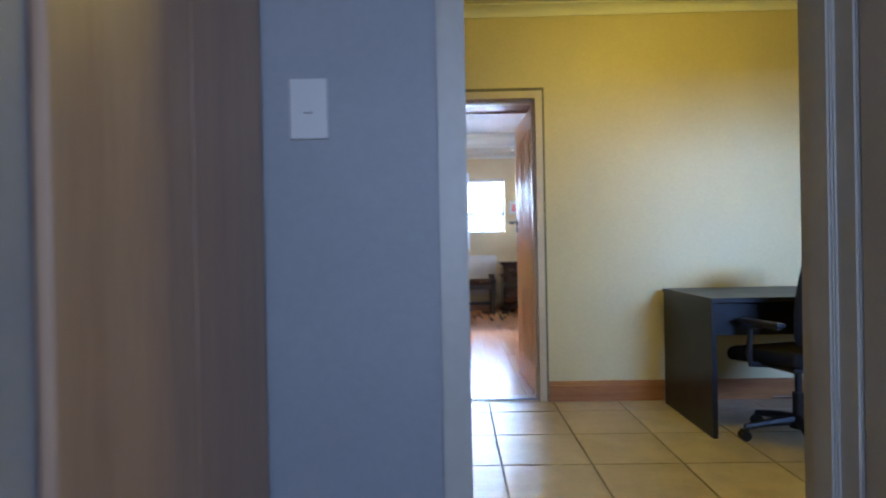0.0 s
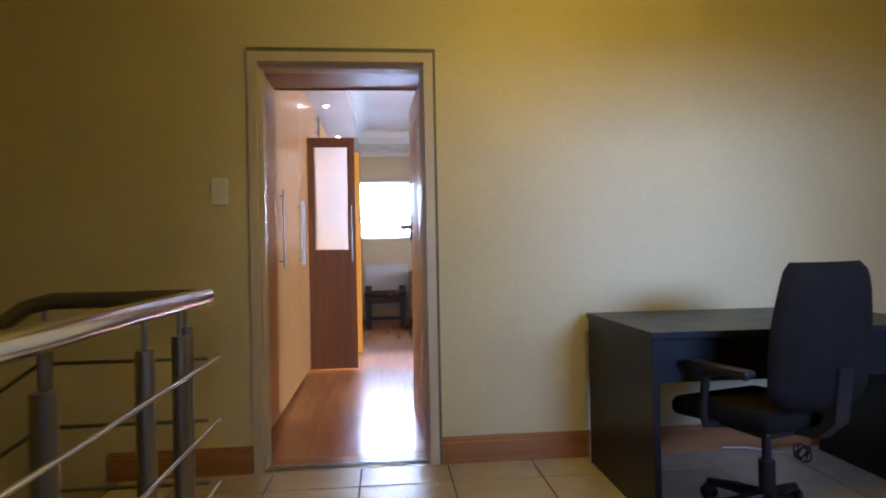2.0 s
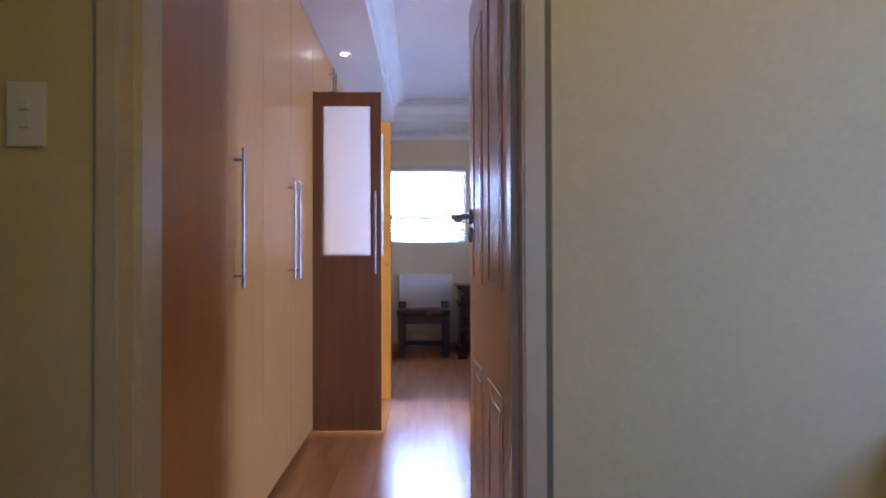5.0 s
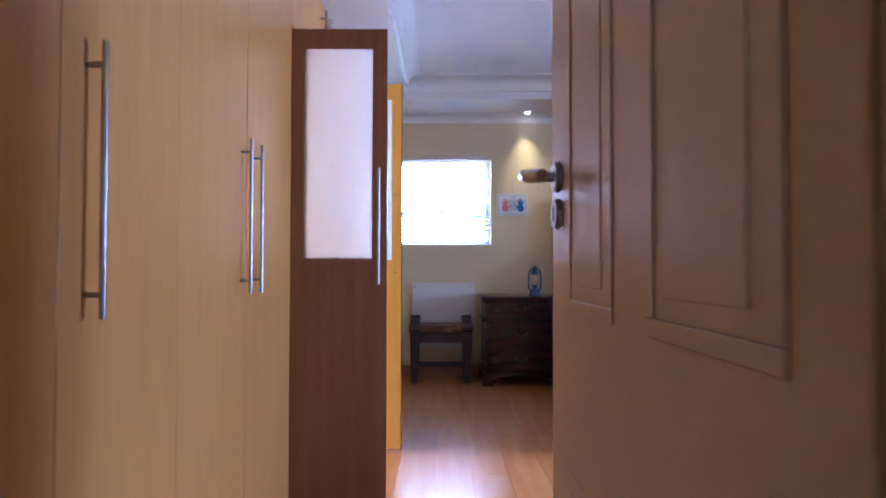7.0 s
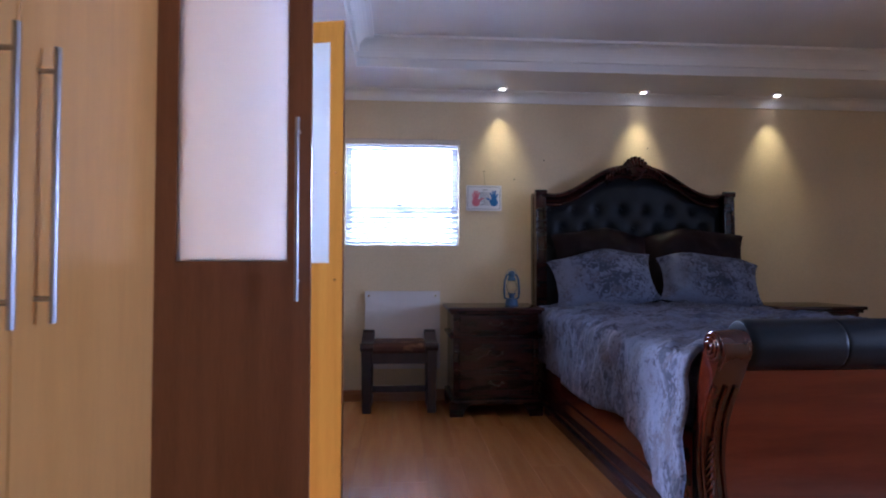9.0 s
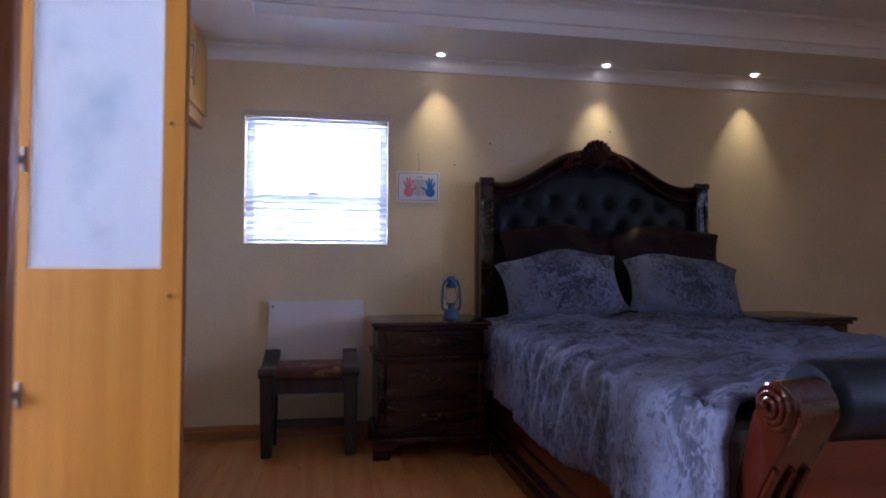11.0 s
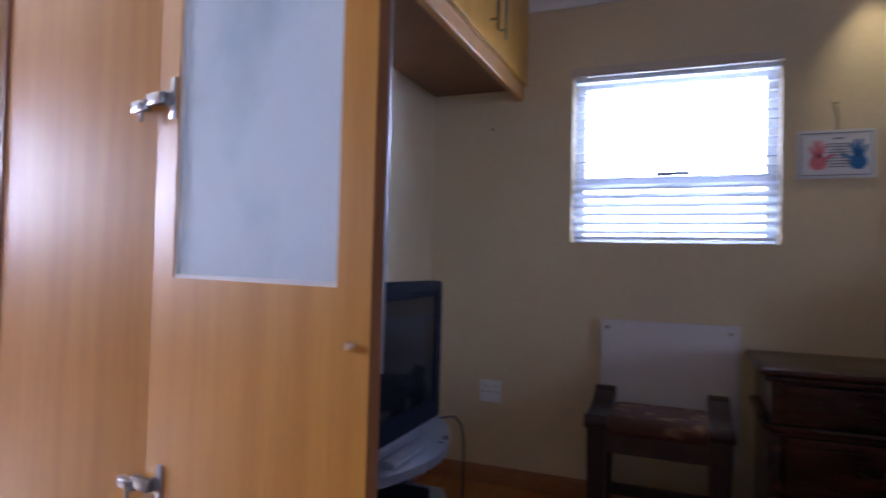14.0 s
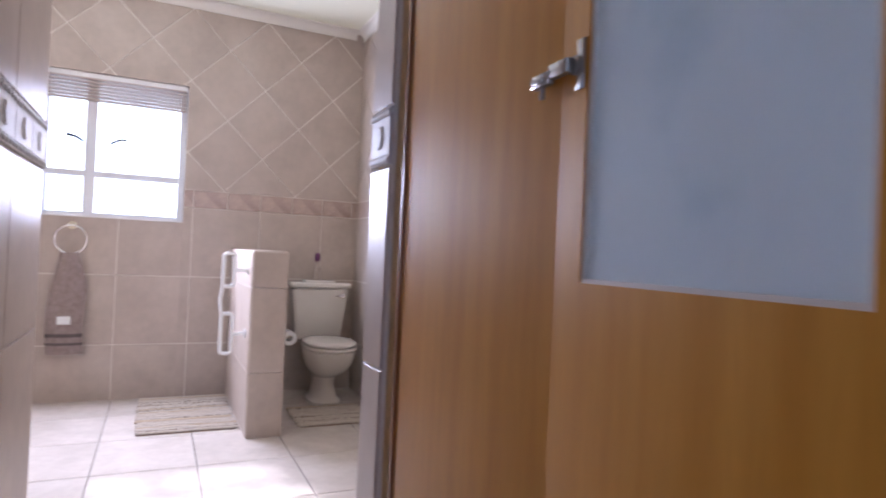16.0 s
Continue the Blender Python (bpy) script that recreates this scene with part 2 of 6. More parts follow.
def lathe(bm, profile, center=(0, 0, 0), seg=20, squash=(1, 1)):
    """Turns rows of (radius, height) about the upright axis."""
    rings = []
    for r, z in profile:
        rings.append([bm.verts.new((center[0] + squash[0] * r * math.cos(2 * math.pi * k / seg), center[1] + squash[1] * r * math.sin(2 * math.pi * k / seg), center[2] + z)) for k in range(seg)])
    for a, b in zip(rings, rings[1:]):
        for k in range(seg):
            bm.faces.new((a[k], a[(k + 1) % seg], b[(k + 1) % seg], b[k]))
    bm.faces.new(rings[0][::-1])
    bm.faces.new(rings[-1])


def prism(bm, outline, axis, lo, hi):
    """Pushes a flat outline (pairs) along an axis from lo to hi."""
    def at(p, v):
        return {"x": (v, p[0], p[1]), "y": (p[0], v, p[1]), "z": (p[0], p[1], v)}[axis]
    a = [bm.verts.new(at(p, lo)) for p in outline]
    b = [bm.verts.new(at(p, hi)) for p in outline]
    n = len(outline)
    for i in range(n):
        bm.faces.new((a[i], a[(i + 1) % n], b[(i + 1) % n], b[i]))
    bm.faces.new(a[::-1])
    bm.faces.new(b)


def finish(bm, name, mat, smooth=False):
    bmesh.ops.recalc_face_normals(bm, faces=bm.faces)
    me = bpy.data.meshes.new(name)
    bm.to_mesh(me)
    bm.free()
    me.materials.append(mat)
    if smooth:
        for p in me.polygons:
            p.use_smooth = True
        me.set_sharp_from_angle(angle=radians(40))
    return me


def thing(name, loc, label, category, group="", kind=""):
    ob = new(name)
    ob.location = loc
    ob.empty_display_size = 0.1
    ROOT[ob] = Vector(loc)
    return tagged(ob, label, category, group, kind)


def part(name, bm, mat, parent, label="", smooth=False):
    """Links a bmesh, drawn in the world's metres, as one mesh under a thing or a part."""
    off = ROOT[parent]
    bmesh.ops.translate(bm, verts=bm.verts, vec=-off)
    ob = new(name, finish(bm, name, mat, smooth))
    ob.parent = parent
    ROOT[ob] = off
    return tagged(ob, label)


def solid(name, bm, mat, label, category, kind="", group="", smooth=False):
    """A thing of one mesh, or a piece of the setting; its origin lies at the base's middle."""
    lo = Vector([min(v.co[i] for v in bm.verts) for i in range(3)])
    hi = Vector([max(v.co[i] for v in bm.verts) for i in range(3)])
    off = Vector(((lo.x + hi.x) / 2, (lo.y + hi.y) / 2, lo.z))
    bmesh.ops.translate(bm, verts=bm.verts, vec=-off)
    ob = new(name, finish(bm, name, mat, smooth))
    ob.location = off
    ROOT[ob] = off
    return tagged(ob, label, category, group, kind)


def setting(name, bm, mat, label, category):
    return solid(name, bm, mat, label, category, "structure")


def pierced(axis, lo, hi, a0, a1, z0, z1, holes):
    """A wall across an axis between lo and hi, with openings (a, b, z, z) right through it."""
    bm = bmesh.new()

    def put(p, q, u, v):
        if q - p > 1e-4 and v - u > 1e-4:
            box(bm, *((lo, hi, p, q) if axis == "x" else (p, q, lo, hi)), u, v)
    at = a0
    for a, b, u, v in sorted(holes):
        put(at, a, z0, z1)
        put(a, b, z0, u)
        put(a, b, v, z1)
        at = b
    put(at, a1, z0, z1)
    return bm

# ---- the setting ----
# hall: y 1.6 to 4.2; bedroom: y 4.38 to 10.01; bathroom beyond the bedroom's west wall, turned a little
DX0, DX1, DH = 0.240, 1.064, 2.035
setting("wall_hall_bedroom", pierced("y", 4.20, 4.38, -2.6, 6.35, -2.7, 2.86, [(DX0 - 0.02, DX1 + 0.02, 0.0, DH + 0.02)]), WALL_HALL, "cream yellow painted wall between hall and bedroom", "wall")
setting("wall_bedroom_north", pierced("y", 10.01, 10.22, -0.6, 6.35, -0.2, 2.86, [(0.402, 1.338, 1.265, 2.115)]), WALL_ROOM, "warm beige painted bedroom wall with a small window", "wall")
setting("wall_bedroom_east", pierced("x", 6.15, 6.33, 4.38, 10.01, -0.2, 2.86, [(4.85, 6.35, 0.8, 2.2)]), WALL_ROOM, "warm beige painted bedroom wall with a wide window", "wall")
setting("wall_bedroom_west", pierced("x", -0.48, -0.36, 4.38, 10.01, -0.2, 2.86, [(6.93, 7.75, 0.0, 2.15)]), WALL_ROOM, "warm beige painted wall behind the built-in wardrobes", "wall")
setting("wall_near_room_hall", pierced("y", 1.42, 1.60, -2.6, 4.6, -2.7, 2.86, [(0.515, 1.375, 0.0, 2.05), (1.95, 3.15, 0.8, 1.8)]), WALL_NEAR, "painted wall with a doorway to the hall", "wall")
setting("wall_hall_west", boxes((-2.78, -2.6, 1.42, 4.38, -2.7, 2.86)), WALL_HALL, "cream yellow painted stairwell wall", "wall")
setting("wall_hall_east", boxes((4.6, 4.78, 1.42, 4.20, -0.2, 2.86)), WALL_HALL, "cream yellow painted hall end wall", "wall")
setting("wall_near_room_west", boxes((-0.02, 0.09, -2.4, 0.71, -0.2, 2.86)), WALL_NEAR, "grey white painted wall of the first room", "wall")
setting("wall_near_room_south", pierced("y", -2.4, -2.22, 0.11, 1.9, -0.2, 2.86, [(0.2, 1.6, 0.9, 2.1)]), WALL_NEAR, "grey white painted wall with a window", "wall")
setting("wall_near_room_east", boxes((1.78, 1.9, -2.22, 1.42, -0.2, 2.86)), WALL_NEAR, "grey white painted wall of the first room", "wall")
setting("ceiling_near_room", boxes((-0.6, 1.9, -2.4, 1.42, 2.65, 2.80)), CEIL, "white painted ceiling", "ceiling")
setting("ceiling_hall", boxes((-2.6, 4.6, 1.60, 4.20, 2.65, 2.80)), CEIL, "white painted hall ceiling", "ceiling")
# bedroom: dropped border with a raised middle
bm = bmesh.new()
box(bm, -0.36, 6.15, 9.42, 10.01, 2.545, 2.80)
box(bm, -0.36, 6.15, 4.38, 4.95, 2.545, 2.80)
box(bm, -0.36, 0.53, 4.95, 9.42, 2.545, 2.80)
box(bm, 5.55, 6.15, 4.95, 9.42, 2.545, 2.80)
box(bm, -0.36, 6.15, 4.38, 10.01, 2.74, 2.86)
setting("ceiling_bedroom", bm, CEIL, "off-white tray ceiling with a dropped border", "ceiling")


def cornice_run(bm, axis, lo, hi, wall, sign, top, s=0.085):
    """A coved moulding along an axis: wall is where its back stands, sign which way it reaches out."""
    pts = [(0, 0), (s, 0), (s, -0.14 * s)]
    for k in range(7):
        a = math.pi / 2 * k / 6
        pts.append((s * (0.92 - 0.74 * math.sin(a)), -s * (0.14 + 0.72 * (1 - math.cos(a)))))
    pts += [(0.18 * s, -s), (0, -s)]
    prism(bm, [(wall + sign * p, top + q) for p, q in pts], axis, lo, hi)


bm = bmesh.new()
cornice_run(bm, "x", -0.36, 6.15, 10.01, -1, 2.545)
cornice_run(bm, "x", 0.165, 6.15, 4.38, 1, 2.545)
cornice_run(bm, "y", 4.465, 9.925, 6.15, -1, 2.545)
setting("cornice_bedroom", bm, CORNICE, "white coved plaster cornice at the top of the wall", "cornice")
bm = bmesh.new()
cornice_run(bm, "x", 0.53, 5.55, 9.42, -1, 2.74, 0.13)
cornice_run(bm, "x", 0.53, 5.55, 4.95, 1, 2.74, 0.13)
cornice_run(bm, "y", 5.08, 9.29, 0.53, 1, 2.74, 0.13)
cornice_run(bm, "y", 5.08, 9.29, 5.55, -1, 2.74, 0.13)
setting("cornice_tray", bm, CORNICE, "white plaster cornice round the raised ceiling", "cornice")
bm = bmesh.new()
cornice_run(bm, "x", -2.6, 4.6, 4.20, -1, 2.65, 0.07)
cornice_run(bm, "x", -2.6, 4.6, 1.60, 1, 2.65, 0.07)
setting("cornice_hall", bm, CORNICE, "cream plaster cornice at the hall ceiling", "cornice")


def skirting(bm, axis, lo, hi, wall, sign, h=0.135, base=0.0):
    t = 0.018
    pts = [(0, 0), (t, 0), (t, h - 0.03), (t * 0.8, h - 0.025), (t * 0.75, h - 0.012), (t * 0.35, h), (0, h)]
    prism(bm, [(wall + sign * p, base + q) for p, q in pts], axis, lo, hi)


bm = bmesh.new()
skirting(bm, "x", -0.49, 0.191, 4.20, -1)
skirting(bm, "x", 1.127, 4.6, 4.20, -1)
skirting(bm, "y", 1.6, 4.18, 4.6, -1)
setting("baseboard_hall", bm, SKIRT, "varnished reddish wood skirting board", "baseboard")
bm = bmesh.new()
skirting(bm, "x", -0.36, 6.15, 10.01, -1, 0.09)
skirting(bm, "y", 4.38, 9.99, 6.15, -1, 0.09)
skirting(bm, "y", 7.79, 9.99, -0.36, 1, 0.09)
setting("baseboard_bedroom", bm, SKIRT, "low varnished wood skirting board", "baseboard")

# floors
bm = boxes((-0.45, 0.30, 3.07, 4.26, -0.2, -0.006), (0.30, 4.6, 1.60, 4.26, -0.2, -0.006), (-0.02, 1.9, -2.4, 1.60, -0.2, -0.006))
floor_hall = setting("floor_hall", bm, GROUT, "beige ceramic tiled hall floor with dark joints", "floor")
bm = boxes((-0.36, 6.15, 4.26, 10.01, -0.2, -0.006))
floor_bedroom = setting("floor_bedroom", bm, GROUT, "honey brown laminate bedroom floor", "floor")
setting("floor_lower", boxes((-2.6, 0.30, 1.6, 4.2, -2.9, -2.7)), TILE, "tiled floor at the foot of the stairs", "floor")
setting("stairwell_lining", boxes((0.30, 0.33, 1.60, 3.07, -2.7, -0.2), (-0.45, 0.30, 3.07, 3.10, -2.7, -0.2)), WALL_HALL, "painted stairwell lining", "wall")

# steel door frames


def door_frame(name, x0, x1, y0, y1, h, mat, label):
    f = thing(name, ((x0 + x1) / 2, (y0 + y1) / 2, 0), label, "door frame", kind="structure")
    w, lip = 0.048, 0.016
    for side, xa in (("jamb", x0), ("jamb", x1)):
        s = -1 if xa == x0 else 1
        out = []
        for p, q in ((0, y0 - lip), (w, y0 - lip), (w, y0 + 0.004), (0.02, y0 + 0.004), (0.02, y1 - 0.004), (w, y1 - 0.004), (w, y1 + lip), (0, y1 + lip), (0, y1 - 0.045), (-0.014, y1 - 0.045), (-0.014, y0 + 0.055), (0, y0 + 0.055)):
            out.append((xa + s * p, q))
        bm = bmesh.new()
        prism(bm, out, "z", 0.0, h)
        bmesh.ops.bevel(bm, geom=[e for e in bm.edges if abs(e.verts[0].co.z - e.verts[1].co.z) > 0.5], offset=0.005, segments=2, affect="EDGES")
        part(side, bm, mat, f, smooth=True)
    out = []
    for p, q in ((0, y0 - lip), (w, y0 - lip), (w, y0 + 0.004), (0.018, y0 + 0.004), (0.018, y1 - 0.004), (w, y1 - 0.004), (w, y1 + lip), (0, y1 + lip), (0, y1 - 0.045), (-0.014, y1 - 0.045), (-0.014, y0 + 0.055), (0, y0 + 0.055)):
        out.append((q, h + p))
    bm = bmesh.new()
    prism(bm, out, "x", x0 - w, x1 + w)
    part("head", bm, mat, f)
    return f


hall_frame = door_frame("door_frame_bedroom", DX0, DX1, 4.20, 4.38, DH, FRAME, "cream painted steel door frame with a grey shadow line")
# flat dark strip painted as the shadow line above and right of the frame
part("shadow_line_strip", boxes((DX0 - 0.048, DX1 + 0.062, 4.190, 4.1995, DH + 0.0485, DH + 0.070), (DX1 + 0.0485, DX1 + 0.062, 4.190, 4.1995, 0.0, DH + 0.0485)), SHADOW_LINE, hall_frame, "flat dark strip painted as the frame's shadow line")
door_frame("door_frame_near", 0.530, 1.360, 1.42, 1.60, 2.03, FRAME_NEAR, "cream painted steel door frame of the first room")
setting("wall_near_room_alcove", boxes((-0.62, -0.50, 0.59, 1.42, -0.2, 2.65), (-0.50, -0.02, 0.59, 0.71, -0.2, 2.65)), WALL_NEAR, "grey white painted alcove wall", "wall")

# bathroom, laid out in its own frame and turned as a whole
BATH = pose(-0.42, 7.73, 0, 0, 0, -11.5)
BX, BY = -3.65, 1.05


def bath_setting(name, bm, mat, label, category):
    ob = setting(name, bm, mat, label, category)
    ob.matrix_basis = BATH @ Matrix.Translation(ROOT[ob])
    return ob


def bath_thing(name, loc, label, category, group="", turn=0):
    ob = thing(name, loc, label, category, group)
    ob.matrix_basis = BATH @ Matrix.Translation(Vector(loc)) @ pose(0, 0, 0, 0, 0, turn)
    return ob


WY0, WY1, WZ0, WZ1 = -1.21, -0.28, 1.285, 2.30
bath_wall_far = bath_setting("wall_bathroom_far", pierced("x", BX - 0.22, BX, -2.2, BY + 0.2, -0.2, 3.05, [(WY0, WY1, WZ0, WZ1)]), BGROUT, "beige tiled bathroom wall with a diamond tile upper part", "wall")
bath_wall_right = bath_setting("wall_bathroom_right", boxes((BX, 0.05, BY, BY + 0.2, -0.2, 3.05)), BGROUT, "beige tiled bathroom side wall", "wall")
bath_setting("wall_bathroom_left", boxes((BX, -0.05, -2.2, -2.0, -0.2, 3.05)), BTILE, "beige tiled bathroom wall", "wall")
bath_wall_passage = bath_setting("wall_bathroom_passage", boxes((-0.79, 0.02, -0.87, -0.746, -0.2, 2.95)), BGROUT, "beige tiled passage wall with a raised border", "wall")
bath_jamb = bath_setting("wall_bathroom_jamb", boxes((-0.115, 0.010, 0.012, 0.12, 0, 2.4)), BGROUT, "beige tiled door jamb with a raised border tile", "wall")
bath_floor = bath_setting("floor_bathroom", boxes((BX, 0.30, -2.0, BY, -0.2, -0.008)), FGROUT, "pale glossy tiled bathroom floor", "floor")
bath_setting("ceiling_bathroom", boxes((BX - 0.2, 0.4, -2.2, BY + 0.2, 2.95, 3.05)), BATH_CEIL, "pale yellow painted bathroom ceiling", "ceiling")
bm = bmesh.new()
cornice_run(bm, "x", BX, 0.0, BY, -1, 2.95, 0.07)
cornice_run(bm, "y", -2.0, BY - 0.07, BX, 1, 2.95, 0.07)
bath_setting("cornice_bathroom", bm, CORNICE, "cream cornice at the bathroom ceiling", "cornice")
bath_half = bath_setting("wall_half", boxes((BX + 0.01, -2.468, 0.078, 0.278, 0, 1.104)), BGROUT, "waist-high tiled partition beside the toilet", "partition")
# glowing haze outside the windows
SKYGLOW = glow("bright_haze", (0.76, 0.90, 1.0), 6.5)
setting("backdrop_bedroom", boxes((-1.2, 3.0, 11.5, 11.52, 0.2, 3.6)), SKYGLOW, "bright hazy daylight outside the bedroom window", "backdrop")
bath_setting("backdrop_bathroom", boxes((-5.82, -5.80, -3.4, 0.9, 0.2, 3.0)), SKYGLOW, "bright hazy daylight outside the bathroom window", "backdrop")

# ---- windows and doors ----
win = thing("window_1", (0.875, 10.10, 1.265), "white-framed bedroom window above the panel heater", "window", kind="structure")
X0, X1, Z0, Z1 = 0.402, 1.338, 1.265, 2.115
bm = boxes((X0, X0 + 0.05, 10.13, 10.18, Z0, Z1), (X1 - 0.05, X1, 10.13, 10.18, Z0, Z1), (X0 + 0.05, X1 - 0.05, 10.13, 10.18, Z1 - 0.05, Z1), (X0 + 0.05, X1 - 0.05, 10.13, 10.18, Z0, Z0 + 0.04), bevel=0.004)
wf = part("window_frame", bm, WINFRAME, win)
part("transom", boxes((X0 + 0.05, X1 - 0.05, 10.125, 10.18, 1.545, 1.605), bevel=0.006), WINFRAME, win, "blue-shadowed window rail")
bm = bmesh.new()
rod(bm, (0.80, 10.118, 1.612), (0.96, 10.118, 1.615), 0.009, 8)
rod(bm, (0.86, 10.118, 1.60), (0.86, 10.135, 1.60), 0.008, 8)
part("window_handle", bm, BPLASTIC, win, "dark window handle")
for za, zb in ((Z0 + 0.04, 1.545), (1.605, Z1 - 0.05)):
    p = part("pane", boxes((X0 + 0.05, X1 - 0.05, 10.152, 10.157, za, zb)), GLASS, win)
    p.visible_shadow = False
blind = thing("venetian_blind", (0.875, 10.06, 1.27), "white slatted venetian blind lowered over the window", "blind")
part("headrail", boxes((X0 - 0.006, X1 + 0.006, 9.984, 10.009, 2.092, 2.140), bevel=0.004), VALANCE, blind, "beige valance strip")
part("tilt_rail", boxes((X0 + 0.004, X1 - 0.004, 10.04, 10.085, 2.078, 2.113), bevel=0.003), BLIND, blind)
part("bottom_rail", boxes((X0 + 0.012, X1 - 0.012, 10.04, 10.08, 1.283, 1.298), bevel=0.004), BLIND, blind)
for i in range(17):
    z = 1.325 + 0.0435 * i
    tilt = 0.016 if z < 1.56 else 0.002
    bm = bmesh.new()
    for yy, dz in ((10.037, -tilt), (10.050, 0.003 - tilt / 3), (10.073, 0.003 + tilt / 3), (10.086, tilt)):
        for xx in (X0 + 0.004, X1 - 0.004):
            bm.verts.new((xx, yy, z + dz))
    bm.verts.ensure_lookup_table()
    for k in range(3):
        bm.faces.new((bm.verts[2 * k], bm.verts[2 * k + 1], bm.verts[2 * k + 3], bm.verts[2 * k + 2]))
    r = bmesh.ops.extrude_face_region(bm, geom=bm.faces[:])
    bmesh.ops.translate(bm, verts=[v for v in r["geom"] if isinstance(v, bmesh.types.BMVert)], vec=(0, 0, 0.0025))
    part("slat", bm, BLIND, blind)
for x in (0.55, 1.20):
    bm = bmesh.new()
    rod(bm, (x, 10.036, 1.29), (x, 10.036, 2.07), 0.0016, 6)
    part("cord", bm, BLIND, blind)

# wide side window of the bedroom and the windows behind the walk
def plain_window(name, axis, at, a0, a1, z0, z1, label):
    w = thing(name, ((at, (a0 + a1) / 2, z0) if axis == "x" else ((a0 + a1) / 2, at, z0)), label, "window", kind="structure")
    mid = (a0 + a1) / 2
    rows = [(a0, a0 + 0.05, z0, z1), (a1 - 0.05, a1, z0, z1), (mid - 0.025, mid + 0.025, z0 + 0.05, z1 - 0.05), (a0 + 0.05, a1 - 0.05, z0, z0 + 0.05), (a0 + 0.05, a1 - 0.05, z1 - 0.05, z1)]
    bm = bmesh.new()
    for p, q, u, v in rows:
        box(bm, *((at - 0.025, at + 0.025, p, q) if axis == "x" else (p, q, at - 0.025, at + 0.025)), u, v)
    part("window_frame", bm, WINFRAME, w)


plain_window("window_2", "x", 6.28, 4.85, 6.35, 0.8, 2.2, "wide white-framed bedroom side window")
plain_window("window_3", "y", 1.47, 1.95, 3.15, 0.8, 1.8, "white-framed hall window")
plain_window("window_4", "y", -2.34, 0.2, 1.6, 0.9, 2.1, "white-framed window of the first room")


def moulding(bm, y0, y1, z0, z1, x, out, w=0.022):
    """A raised frame round a door panel; x is the face, out the way it stands proud."""
    for a, b, c, d in ((y0, y1, z0, z0 + w), (y0, y1, z1 - w, z1), (y0, y0 + w, z0 + w, z1 - w), (y1 - w, y1, z0 + w, z1 - w)):
        box(bm, min(x, x + out), max(x, x + out), a, b, c, d, bevel=0.0024)


HX = 1.105
door = thing("door_1", (HX, 4.385, 0), "pale painted panel door standing open into the bedroom", "door", kind="structure")
FX = HX - 0.042
leaf = part("leaf", boxes((FX, HX, 4.400, 5.199, 0.008, 2.020), bevel=0.003), DOOR, door)
for ya, yb in ((4.478, 4.735), (4.851, 5.082)):
    for za, zb in ((1.008, 1.88), (0.17, 0.74)):
        bm = bmesh.new()
        moulding(bm, ya, yb, za, zb, FX, -0.0035)
        moulding(bm, ya, yb, za, zb, HX, 0.0035)
        part("panel_moulding", bm, DOOR, leaf)
        part("raised_panel", boxes((FX - 0.002, HX + 0.002, ya + 0.05, yb - 0.05, za + 0.045, zb - 0.045), bevel=0.0018), DOOR, leaf)
for z, hx in ((1.243, True), (1.177, False)):
    bm = bmesh.new()
    rod(bm, (FX - 0.013, 5.136, z), (FX, 5.136, z), 0.028, 28)
    rod(bm, (HX, 5.136, z), (HX + 0.013, 5.136, z), 0.028, 28)
    bmesh.ops.bevel(bm, geom=[e for e in bm.edges if len(e.link_faces) == 2 and max(len(f.verts) for f in e.link_faces) > 4], offset=0.003, segments=2, affect="EDGES")
    rose = part("rose" if hx else "keyhole_plate", bm, STEEL, door, "round brushed steel plate", smooth=True)
    if hx:
        for s, x in ((-1, FX - 0.013), (1, HX + 0.013)):
            bm = bmesh.new()
            tube(bm, [(x, 5.136, z), (x + s * 0.040, 5.137, z), (x + s * 0.051, 5.134, z), (x + s * 0.055, 5.120, z - 0.001), (x + s * 0.055, 5.08, z - 0.008), (x + s * 0.050, 5.045, z - 0.012), (x + s * 0.044, 5.022, z - 0.014), (x + s * 0.043, 5.018, z - 0.014)], [0.0095, 0.009, 0.010, 0.0105, 0.011, 0.0115, 0.011, 0.007], 14)
            part("lever_handle", bm, STEEL, door, "curved brushed steel lever", smooth=True)
    else:
        part("keyhole", boxes((FX - 0.0142, FX - 0.013, 5.133, 5.139, z - 0.013, z + 0.013)), BPLASTIC, rose, "dark keyhole slot")
for z in (0.22, 1.02, 1.82):
    bm = bmesh.new()
    rod(bm, (HX + 0.004, 4.4045, z - 0.05), (HX + 0.004, 4.4045, z + 0.05), 0.007, 10)
    part("hinge", bm, STEEL, door, "steel butt hinge")
door.matrix_basis = pose(HX, 4.385, 0, 0, 0, 2.3)
setting("threshold", boxes((DX0 + 0.002, DX1 - 0.002, 4.255, 4.275, -0.002, 0.006), bevel=0.002), STEEL, "thin metal threshold strip in the doorway", "threshold")


near_door = thing("door_4", (1.385, 1.40, 0), "plain beige painted door standing open into the first room", "door", kind="structure")
near_leaf = part("leaf", boxes((1.366, 1.406, 0.602, 1.398, 0.008, 2.015), bevel=0.003), NEAR_DOOR, near_door)
bm = boxes((1.3645, 1.3660, 0.640, 0.700, 0.98, 1.20), bevel=0.0006)
part("lock_plate", bm, STEEL, near_leaf, "worn steel lock plate")
bm = bmesh.new()
tube(bm, [(1.366, 0.665, 1.14), (1.330, 0.665, 1.14), (1.320, 0.675, 1.14), (1.318, 0.775, 1.138)], 0.0085, 10)
